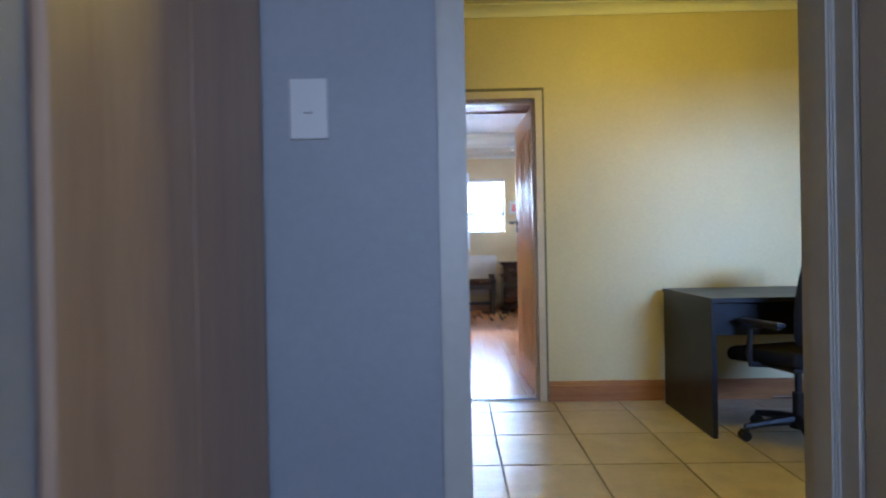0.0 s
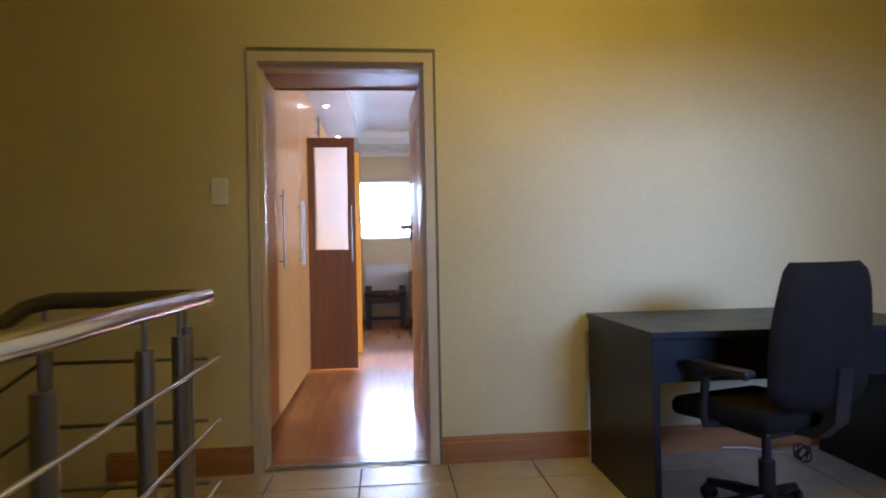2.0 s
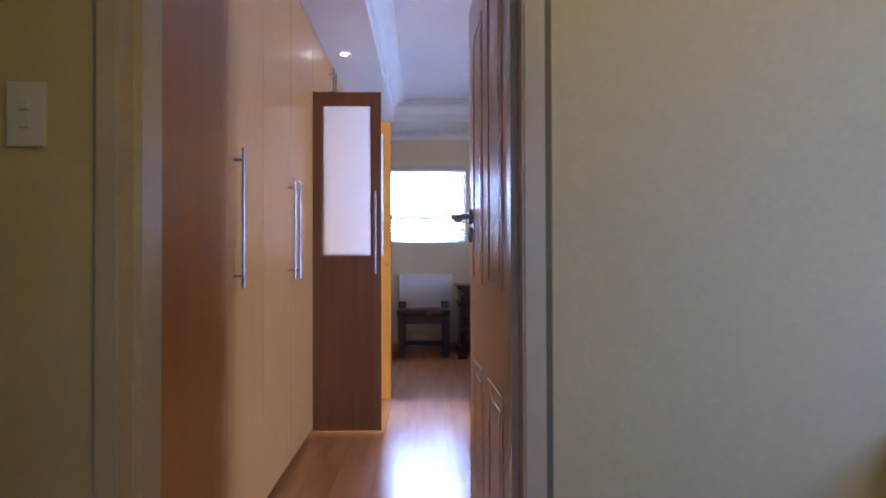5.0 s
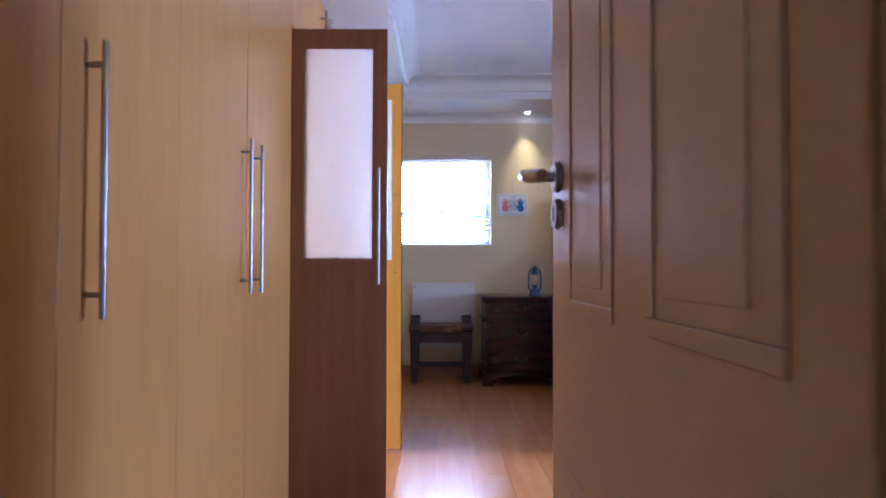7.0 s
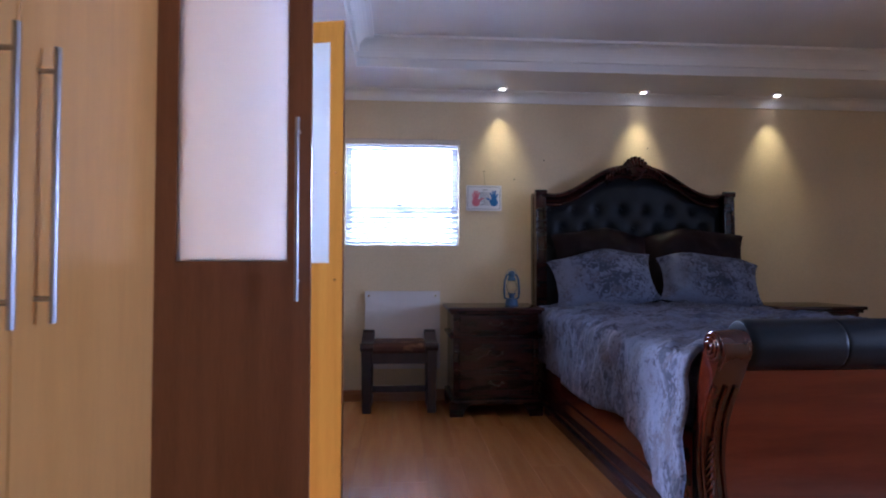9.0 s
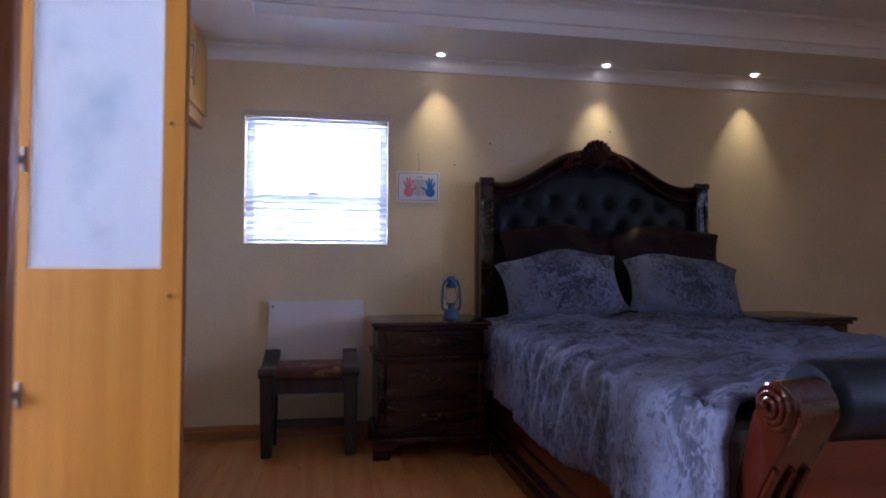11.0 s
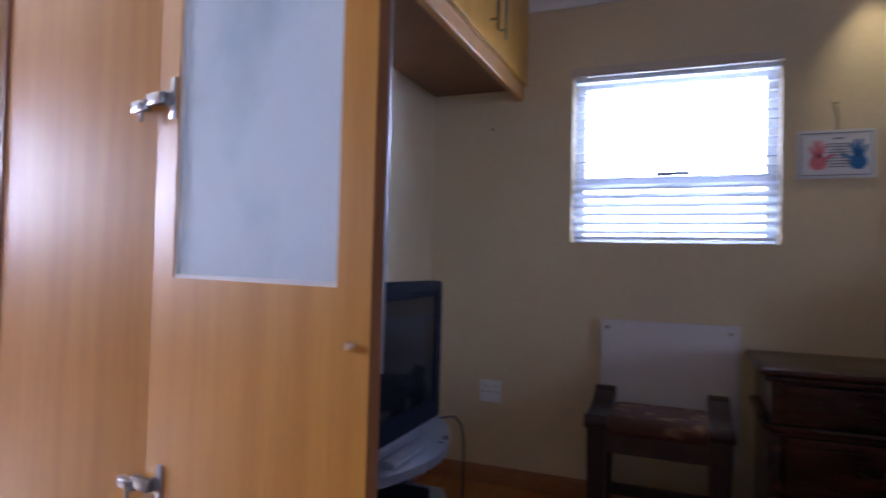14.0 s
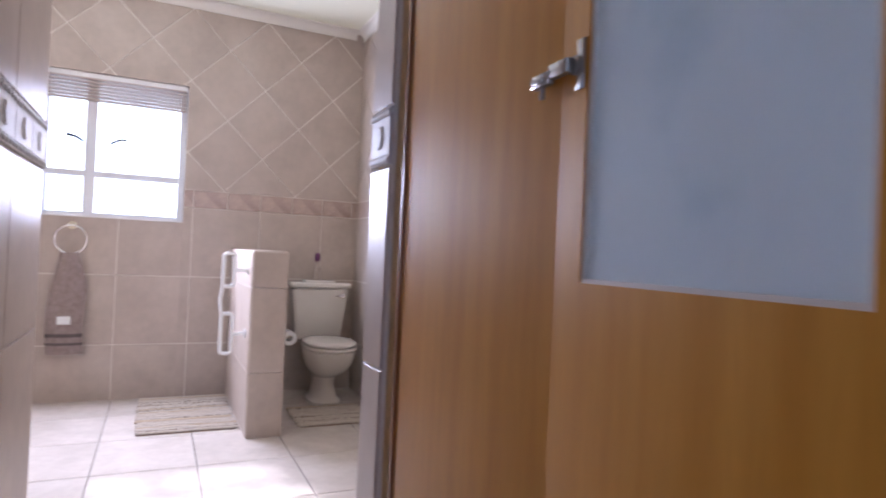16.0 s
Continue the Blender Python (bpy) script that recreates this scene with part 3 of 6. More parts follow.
part("lever_handle", bm, STEEL, near_leaf, "steel lever handle", smooth=True)


def switch_plate(name, x0, x1, z0, z1, y, rockers, label):
    s = thing(name, ((x0 + x1) / 2, y, z0), label, "light switch")
    part("plate", boxes((x0, x1, y - 0.009, y, z0, z1), bevel=0.003), WHITE, s)
    mx = (x0 + x1) / 2
    for k in range(rockers):
        zc = (z0 + z1) / 2 + (k - (rockers - 1) / 2) * 0.034
        bm = bmesh.new()
        prism(bm, [(y - 0.0095, zc - 0.011), (y - 0.0145, zc - 0.009), (y - 0.011, zc + 0.011), (y - 0.0095, zc + 0.011)], "x", mx - 0.009, mx + 0.009)
        part("rocker", bm, WHITE, s)
    return s


switch_plate("light_switch", 0.012, 0.090, 1.326, 1.458, 4.20, 2, "white two-rocker wall switch beside the bedroom door")
switch_plate("light_switch", 0.163, 0.245, 1.293, 1.423, 1.42, 1, "white wall switch plate beside the doorway")
bm = boxes((0.544, 0.547, 1.485, 1.515, 1.05, 1.22))
solid("strike_plate", bm, STEEL, "steel strike plate let into the door frame", "strike plate")

# ---- built-in wardrobes ----
FACE = 0.165


def bar_handle(parent, y, z0, z1, x=FACE, axis="x", s=1):
    bm = bmesh.new()
    off = 0.034 * s

    def at(d, z):
        return (x + d, y, z) if axis == "x" else (y, x + d, z)
    rod(bm, at(off, z0), at(off, z1), 0.0065, 12)
    for z in (z0 + 0.045, z1 - 0.045):
        rod(bm, at(0, z), at(off, z), 0.005, 10)
    part("handle", bm, STEEL, parent, "long brushed steel bar handle", smooth=True)


def wardrobe_unit(y0, y1, z0, z1, doors, label, name="wardrobe", plinth=0.09, wood=MAPLE):
    w = thing(name, (-0.1, (y0 + y1) / 2, z0), label, "wardrobe", "built-in wardrobe units")
    part("body", boxes((-0.358, FACE - 0.022, y0, y1, z0 + plinth, z1)), wood, w)
    if plinth:
        part("plinth", boxes((-0.358, FACE - 0.045, y0, y1, z0, z0 + plinth)), DARK_AND_SHADED, w, "darker recessed plinth")
    for a, b, hy, h0, h1 in doors:
        d = part("door", boxes((FACE - 0.020, FACE, a + 0.001, b - 0.001, z0 + plinth * 0.45, z1 - 0.004), bevel=0.0015), wood, w)
        if hy:
            bar_handle(d, hy, h0, h1)
    return w


wardrobe_unit(4.385, 5.098, 0, 2.543, [(4.385, 5.098, 0, 0, 0)], "reddish laminate wardrobe end unit beside the door")
wardrobe_unit(5.100, 6.120, 0, 2.543, [(5.100, 5.580, 5.178, 0.985, 1.50), (5.580, 6.120, 6.062, 0.985, 1.50)], "pale maple laminate wardrobe with two tall doors and bar handles")
wardrobe_unit(6.122, 6.738, 0, 2.543, [(6.122, 6.738, 6.186, 0.985, 1.50)], "pale maple laminate wardrobe with one tall door")
# bridging units above the bathroom passage and above the niche
wardrobe_unit(6.742, 7.738, 2.155, 2.543, [(6.742, 7.445, 7.385, 2.26, 2.48), (7.445, 7.738, 7.505, 2.26, 2.48)], "maple overhead cupboard above the bathroom passage", "overhead_cupboard", 0)
oc = wardrobe_unit(7.785, 10.005, 2.075, 2.543, [(7.785, 8.30, 8.24, 2.13, 2.40), (8.30, 8.83, 8.36, 2.13, 2.40), (8.83, 9.41, 9.35, 2.13, 2.40), (9.41, 10.005, 9.475, 2.13, 2.40)], "maple overhead cupboard above the television niche", "overhead_cupboard", 0, ORANGE)
part("pelmet", boxes((FACE - 0.055, FACE - 0.022, 7.785, 10.005, 2.000, 2.073), bevel=0.003), MAPLE, oc, "pale light pelmet under the doors")
part("underside", boxes((-0.355, FACE - 0.058, 7.785, 10.005, 2.060, 2.073)), DARK_AND_SHADED, oc, "dark brown underside")
bm = bmesh.new()
rod(bm, (0.03, 8.05, 2.047), (0.03, 8.75, 2.047), 0.012, 12)
part("strip_light", bm, WHITE, oc, "unlit tube light under the cupboard")
# box above the bedroom door
ob = thing("overhead_cupboard", (0.8, 4.75, 2.128), "brown overhead cupboard above the bedroom door", "cupboard", "built-in wardrobe units")
part("body", boxes((FACE + 0.002, 1.60, 4.40, 5.076, 2.135, 2.543)), DARK_AND_SHADED, ob)
for a in range(3):
    part("door", boxes((FACE + 0.004 + a * 0.478, FACE + 0.478 + a * 0.478, 5.078, 5.097, 2.128, 2.535), bevel=0.0015), DARK_AND_SHADED, ob)
# side panel between passage and niche
sp = thing("wardrobe_side_panel", (-0.1, 7.76, 0), "orange beech veneer panel beside the bathroom passage", "panel", "built-in wardrobe units")
SLANT = pose(-0.335, 7.736, 0, 0, 0, -6.5) @ pose(0.335, -7.736, 0)
bm = boxes((-0.335, FACE - 0.02, 7.736, 7.780, 0, 2.54))
bmesh.ops.transform(bm, matrix=SLANT, verts=bm.verts)
part("panel", bm, ORANGE, sp)
bm = bmesh.new()
box(bm, -0.362, -0.333, 7.733, 7.784, 0, 2.54, bevel=0.012, seg=3)
part("edge_trim", bm, DARK_AND_SHADED, sp, "rounded dark wood edge strip", smooth=True)


def passage_leaf(name, hx, hy, turn, outside, label, inside_only, w, g1):
    """A tall hinged door with a frosted pane: built along +x from its hinge, its outer face towards -y."""
    t, z0, z1 = 0.020, 0.018, 2.130
    g0, gz0, gz1 = 0.058, 1.105, 2.042
    d = thing(name, (0, 0, 0), label, "door", "frosted passage doors", "structure")
    rows = [(0, g0, z0, z1), (g1, w, z0, z1), (g0, g1, z0, gz0), (g0, g1, gz1, z1)]
    bm = bmesh.new()
    for a, b, c, e in rows:
        box(bm, a, b, 0, t, c, e)
    bmesh.ops.remove_doubles(bm, verts=bm.verts, dist=1e-5)
    part("frame", bm, outside, d)
    part("edge_band", boxes((w, w + 0.0015, 0.0005, t - 0.0005, z0, z1)), DARK_AND_SHADED, d, "dark edge band")
    part("pane", boxes((g0 - 0.004, g1 + 0.004, t * 0.35, t * 0.60, gz0 - 0.004, gz1 + 0.004)), FROST_BLUE if inside_only else FROST, d, "frosted glass pane with cloudy stains")
    bm = bmesh.new()
    for a, b, c, e in ((g0, g0 + 0.006, gz0, gz1), (g1 - 0.006, g1, gz0, gz1), (g0 + 0.006, g1 - 0.006, gz0, gz0 + 0.006)):
        box(bm, a, b, t * 0.60 if not inside_only else t * 0.1, t * 0.95 if not inside_only else t * 0.35, c, e)
    part("sealant_bead", bm, WHITE, d, "uneven clear sealant bead")
    s = 1 if inside_only else -1
    face = 0.0 if s < 0 else t
    # handle on the outer face, its screw heads on the inner one
    bm = bmesh.new()
    for z in (1.05, 1.47):
        rod(bm, (w - 0.032, face, z), (w - 0.032, face + s * 0.034, z), 0.005, 10)
    rod(bm, (w - 0.032, face + s * 0.034, 0.995), (w - 0.032, face + s * 0.034, 1.505), 0.0065, 12)
    part("handle", bm, STEEL, d, "long brushed steel bar handle", smooth=True)
    for z in (1.035, 1.485):
        bm = bmesh.new()
        inner = t if s < 0 else 0.0
        rod(bm, (w - 0.032, inner, z), (w - 0.032, inner - s * 0.006, z), 0.007, 12, 0.005)
        part("screw_head", bm, CHROME, d, "steel screw head", smooth=True)
    # cup hinges on the inner face
    for z in (0.27, 0.772, 1.395, 1.95):
        inner = t if s < 0 else 0.0
        o = -s
        bm = bmesh.new()
        box(bm, 0.036, 0.051, min(inner, inner + o * 0.003), max(inner, inner + o * 0.003), z - 0.034, z + 0.034, bevel=0.001)
        rod(bm, (0.034, inner, z), (0.034, inner + o * 0.006, z), 0.013, 16)
        box(bm, -0.012, 0.034, min(inner + o * 0.006, inner + o * 0.018), max(inner + o * 0.006, inner + o * 0.018), z - 0.010, z + 0.010, bevel=0.002)
        box(bm, -0.052, -0.008, min(inner + o * 0.009, inner + o * 0.020), max(inner + o * 0.009, inner + o * 0.020), z - 0.017, z + 0.002, bevel=0.002)
        box(bm, -0.046, -0.020, min(inner + o * 0.004, inner + o * 0.023), max(inner + o * 0.004, inner + o * 0.023), z - 0.013, z - 0.003, bevel=0.001)
        rod(bm, (-0.030, inner + o * 0.014, z - 0.034), (-0.030, inner + o * 0.014, z - 0.014), 0.004, 10)
        rod(bm, (-0.044, inner + o * 0.019, z - 0.008), (-0.044, inner + o * 0.023, z - 0.008), 0.0045, 10)
        part("cup_hinge", bm, STEEL, d, "steel cup hinge", smooth=True)
    d.matrix_basis = pose(hx, hy, 0, 0, 0, turn)
    return d


# matching pair: door_2 coloured dark for its shaded face, door_3 for its lit one
passage_leaf("door_2", 0.163, 6.742, 0.0, DARK_AND_SHADED, "tall door with a frosted pane standing open, handle side coloured brown for shade", False, 0.425, 0.362)
passage_leaf("door_3", 0.134, 7.680, -13.5, ORANGE, "tall beech door with a frosted pane standing open, inner side coloured lit orange", True, 0.482, 0.425)

# ---- bedroom things ----
def downlight(x, y, z, power):
    d = thing("downlight", (x, y, z - 0.012), "small recessed halogen downlight glowing in the ceiling border", "downlight", "ceiling downlights")
    bm = bmesh.new()
    lathe(bm, [(0.030, 0.0121), (0.046, 0.0121), (0.046, 0.006), (0.040, 0.0), (0.030, 0.004)], (x, y, z - 0.012), 24)
    part("ring", bm, WHITE, d, smooth=True)
    bm = bmesh.new()
    rod(bm, (x, y, z - 0.0125), (x, y, z - 0.0085), 0.020, 20)
    part("lens", bm, BULB, d, "glowing warm lens")
    if power:
        lamp("downlight_beam", "SPOT", pose(x, y, z - 0.016, 5), power, (1.0, 0.86, 0.40), spot=64, radius=0.02)


for x in (1.678, 2.862, 4.022):
    downlight(x, 9.872, 2.545, 17.0)
for y in (7.25, 8.88):
    downlight(0.295, y, 2.545, 4.0)


def noisy(v, f, a):
    return a * noise.noise(Vector(v) * f)


# sleigh bed
BC, BW = 2.768, 0.832
bed = thing("bed", (BC, 8.7, 0), "dark red carved mahogany sleigh bed with tufted leather headboard", "bed")


def head_top(d):
    d = abs(d)
    if d > 0.68:
        return 1.685 + 0.012 * min(1.0, (d - 0.68) / 0.1)
    k = 0.5 + 0.5 * math.cos(math.pi * max(d - 0.10, 0) / 0.58)
    return 1.685 + 0.235 * k


def panel_top(d):
    d = abs(d)
    return min(head_top(d) - 0.10, 1.845 - 0.9 * max(0.16 - d, 0) ** 1.6)


def head_ring(lo, hi, y0, y1, n=56):
    """A board between two upper outlines."""
    bm = bmesh.new()
    cols = []
    for i in range(n + 1):
        d = -BW + 2 * BW * i / n
        cols.append([bm.verts.new((BC + d, y, z)) for y in (y0, y1) for z in (lo(d), hi(d))])
    for a, b in zip(cols, cols[1:]):
        bm.faces.new((a[0], b[0], b[1], a[1]))
        bm.faces.new((a[2], a[3], b[3], b[2]))
        bm.faces.new((a[1], b[1], b[3], a[3]))
        bm.faces.new((a[0], a[2], b[2], b[0]))
    bm.faces.new((cols[0][0], cols[0][1], cols[0][3], cols[0][2]))
    bm.faces.new((cols[-1][0], cols[-1][2], cols[-1][3], cols[-1][1]))
    return bm


hb = part("headboard", head_ring(lambda d: 0.25, lambda d: head_top(d) - 0.02, 9.90, 9.985), DARKWOOD, bed)
bm = bmesh.new()
cols = []
for i in range(73):
    d = -BW * 0.95 + 2 * BW * 0.95 * i / 72
    lo, hi = panel_top(d), head_top(d)
    prof = [(9.90, lo), (9.872, lo + 0.004), (9.866, lo + 0.022), (9.882, lo + 0.034), (9.870, lo + 0.05), (9.846, lo + 0.062 + 0.3 * (hi - lo - 0.1)), (9.834, hi - 0.030), (9.842, hi - 0.008), (9.865, hi + 0.004), (9.905, hi)]
    cols.append([bm.verts.new((BC + d, y, z)) for y, z in prof])
for a, b in zip(cols, cols[1:]):
    for k in range(10):
        bm.faces.new((a[k], b[k], b[(k + 1) % 10], a[(k + 1) % 10]))
bm.faces.new(cols[0][::-1])
bm.faces.new(cols[-1])
part("top_moulding", bm, DARKWOOD, bed, "glossy arched top rail", smooth=True)
bm = bmesh.new()
pts = [(BC - BW + 2 * BW * i / 60 * 0.94 + BW * 0.06, 9.852, panel_top(-BW * 0.94 + 2 * BW * 0.94 * i / 60) + 0.006) for i in range(61)]
tube(bm, pts, 0.011, 8)
part("bead", bm, DARKWOOD, bed, "raised bead along the leather", smooth=True)
for s in (-1, 1):
    bm = bmesh.new()
    x = BC + s * (BW - 0.045)
    prism(bm, [(9.90, 0.0), (9.86, 0.0), (9.80, 0.30), (9.80, 1.0), (9.83, 1.55), (9.79, 1.68), (9.80, 1.705), (9.90, 1.705), (9.985, 1.70), (9.985, 0.0)], "x", x - 0.042, x + 0.042)
    bmesh.ops.bevel(bm, geom=[e for e in bm.edges if e.is_manifold and max(v.co.y for v in e.verts) < 9.95], offset=0.020, segments=3, affect="EDGES")
    rod(bm, (x - 0.046, 9.822, 1.688), (x + 0.046, 9.822, 1.688), 0.026, 20)
    part("head_post", bm, DARKWOOD, bed, smooth=True)
# tufted leather
bm = bmesh.new()
nx, nz = 110, 60
tufts = [(BC + 0.20 * (i - 3.5 + 0.5 * (j % 2)), 1.56 - 0.155 * j) for j in range(4) for i in range(8)]
rows = []
for j in range(nz + 1):
    row = []
    for i in range(nx + 1):
        d = -BW * 0.89 + 2 * BW * 0.89 * i / nx
        x, z = BC + d, 0.75 + (panel_top(d) - 0.75) * j / nz
        push = 0.030
        for tx, tz in tufts:
            q = (x - tx) ** 2 + (z - tz) ** 2
            if q < 0.03:
                push -= 0.022 * math.exp(-q / 0.0012)
            if abs(q) < 0.025:
                push -= 0.008 * math.exp(-q / 0.006)
        edge = min(1, min(i, nx - i) / 4, (nz - j) / 4)
        row.append(bm.verts.new((x, 9.90 - push * (0.4 + 0.6 * edge), z)))
    rows.append(row)
for a, b in zip(rows, rows[1:]):
    for i in range(nx):
        bm.faces.new((a[i], a[i + 1], b[i + 1], b[i]))
part("leather_panel", bm, LEATHER, bed, "deep-buttoned dark green black leather", smooth=True)
for tx, tz in tufts:
    if abs(tx - BC) < 0.76 and tz > 1.2:
        bm = bmesh.new()
        bmesh.ops.create_uvsphere(bm, u_segments=8, v_segments=5, radius=0.013, matrix=Matrix.Translation((tx, 9.893, tz)) @ Matrix.Diagonal((1, 0.5, 1, 1)))
        part("button", bm, LEATHER, bed, smooth=True)
# carved crest: a shell with leaf scrolls
for k in range(9):
    bm = bmesh.new()
    a = math.pi * (0.10 + 0.80 * k / 8)
    c, s = math.cos(a), math.sin(a)
    tube(bm, [(BC + 0.02 * c, 9.840, 1.835), (BC + 0.075 * c, 9.808, 1.860 + 0.065 * s), (BC + 0.105 * c, 9.825, 1.880 + 0.112 * s)], [0.012, 0.021, 0.014], 8)
    part("shell_rib", bm, DARKWOOD, bed, smooth=True)
for s in (-1, 1):
    for k in range(7):
        bm = bmesh.new()
        u = k / 6
        x = BC + s * (0.07 + 0.16 * u)
        z = 1.905 - 0.035 * u - 0.06 * u * u
        tube(bm, [(x, 9.832, z + 0.030), (x + s * 0.014, 9.810, z - 0.010), (x + s * 0.006, 9.832, z - 0.075 + 0.02 * u)], [0.010, 0.017, 0.007], 8)
        part("carved_leaf", bm, DARKWOOD, bed, smooth=True)
    bm = bmesh.new()
    tube(bm, [(BC + s * (0.02 + 0.045 * k), 9.826, 1.83 + 0.025 * math.sin(k * 1.1)) for k in range(6)], [0.014, 0.016, 0.014, 0.013, 0.010, 0.006], 8)
    part("carved_scroll", bm, DARKWOOD, bed, smooth=True)
# rails
for s in (-1, 1):
    x = BC + s * (BW - 0.055)
    a, b = sorted((x, x + s * 0.04))
    rail = part("side_rail", boxes((a, b, 7.26, 9.82, 0.10, 0.46), bevel=0.006), REDWOOD, bed)
    bm = bmesh.new()
    xo = x + s * 0.04
    prism(bm, [(xo, 0.0), (xo + s * 0.035, 0.0), (xo + s * 0.035, 0.055), (xo + s * 0.020, 0.075), (xo + s * 0.020, 0.095), (xo + s * 0.008, 0.115), (xo, 0.13)], "y", 7.29, 9.80)
    part("base_moulding", bm, DARKWOOD, rail, "moulded base strip")
    bm = bmesh.new()
    for k in range(82):
        bmesh.ops.create_icosphere(bm, subdivisions=1, radius=0.010, matrix=Matrix.Translation((xo + s * 0.033, 7.32 + 0.03 * k, 0.060)))
    part("beading", bm, DARKWOOD, rail, "row of carved beads", smooth=True)
    part("rail_strip", boxes((min(xo, xo + s * 0.012), max(xo, xo + s * 0.012), 7.29, 9.80, 0.17, 0.20), bevel=0.004), DARKWOOD, rail, "glossy raised strip")
# footboard
def foot_profile(k):
    """Outer face of the footboard, from the floor (0) to the roll (1)."""
    z = 0.06 + 0.66 * k
    return 7.17 + 0.09 * math.sin(k * math.pi) + 0.02 * k - 0.08 * k * k, z


outer = [foot_profile(k / 14) for k in range(15)]
bm = bmesh.new()
prism(bm, [(y, z) for y, z in outer] + [(y + 0.05, z) for y, z in outer[::-1]], "x", BC - BW + 0.12, BC + BW - 0.12)
part("foot_panel", bm, REDWOOD, bed, "curved glossy red wood panel", smooth=True)
part("foot_base", boxes((BC - BW + 0.02, BC + BW - 0.02, 7.13, 7.25, 0.0, 0.10), bevel=0.012), REDWOOD, bed)
bm = bmesh.new()
half = BW - 0.124
tube(bm, [(BC + half * q, 7.130, 0.812) for q in (-1, -0.995, -0.98, -0.95, -0.94, -0.51, -0.5, -0.492, -0.484, -0.474, 0, 0.474, 0.484, 0.492, 0.5, 0.51, 0.94, 0.95, 0.98, 0.995, 1)],
     [0.070, 0.082, 0.089, 0.092, 0.092, 0.092, 0.092, 0.089, 0.092, 0.092, 0.092, 0.092, 0.092, 0.089, 0.092, 0.092, 0.092, 0.092, 0.089, 0.082, 0.070], 32)
part("leather_roll", bm, LEATHER, bed, "padded dark leather roll", smooth=True)
for s in (-1, 1):
    xi, xo = BC + s * (BW - 0.122), BC + s * (BW - 0.012)
    lo, hi = min(xi, xo), max(xi, xo)
    bm = bmesh.new()
    shape = [(7.13, 0.0)] + [(foot_profile(k / 12)[0] - 0.035, foot_profile(k / 12)[1]) for k in range(13)]
    shape += [(7.042, 0.76), (7.028, 0.79), (7.036, 0.825), (7.066, 0.842), (7.105, 0.842), (7.140, 0.825), (7.162, 0.78), (7.225, 0.60), (7.262, 0.45), (7.275, 0.0)]
    prism(bm, shape, "x", lo, hi)
    bmesh.ops.bevel(bm, geom=[e for e in bm.edges if abs(e.verts[0].co.x - e.verts[1].co.x) < 0.01], offset=0.014, segments=3, affect="EDGES")
    post = part("foot_post", bm, POSTWOOD, bed, "carved scrolled bed post", smooth=True)
    bm = bmesh.new()
    cy, cz, edge = 7.092, 0.808, (lo if s < 0 else hi)
    for rad, deep in ((0.047, 0.002), (0.033, 0.007), (0.017, 0.012)):
        tube(bm, [(edge + s * deep, cy + rad * math.cos(q * math.pi / 12), cz + rad * math.sin(q * math.pi / 12)) for q in range(24)], 0.0075, 8, closed=True)
    rod(bm, (edge - s * 0.01, cy, cz), (edge + s * 0.006, cy, cz), 0.044, 24)
    part("rosette", bm, POSTWOOD, post, "turned round rosette", smooth=True)
    bm = bmesh.new()
    tube(bm, [(edge + s * 0.002 + (xi - s * 0.006 - edge) * q, cy + 0.010 * q, cz) for q in (0, 0.04, 0.30, 0.36, 0.42, 0.62, 0.68, 0.74, 0.96, 1)], [0.048, 0.056, 0.058, 0.058, 0.059, 0.060, 0.060, 0.062, 0.063, 0.056], 28)
    part("scroll", bm, POSTWOOD, post, "turned scroll at the end of the roll", smooth=True)
    bm = bmesh.new()
    for q, off in ((0, 0.016), (1, 0.058), (2, 0.094)):
        tube(bm, [(lo + off + 0.006 * math.sin(k * 0.5), foot_profile(k / 12)[0] - 0.040, foot_profile(k / 12)[1]) for k in range(1, 12)], 0.008, 6)
    for k in range(11):
        z = 0.16 + 0.028 * k
        y = foot_profile((z - 0.06) / 0.66)[0] - 0.036
        tube(bm, [(lo + 0.060, y, z + 0.03), (lo + 0.042 + 0.001 * k, y - 0.012, z + 0.010), (lo + 0.024 + 0.0015 * k, y, z - 0.018)], [0.004, 0.010, 0.004], 6)
    part("leaf_carving", bm, POSTWOOD, post, "carved acanthus leaf and reeding", smooth=True)
mattress = solid("mattress", boxes((BC - BW + 0.10, BC + BW - 0.10, 7.34, 9.82, 0.30, 0.70), bevel=0.05), BOARD, "pale mattress under the patterned duvet", "mattress")

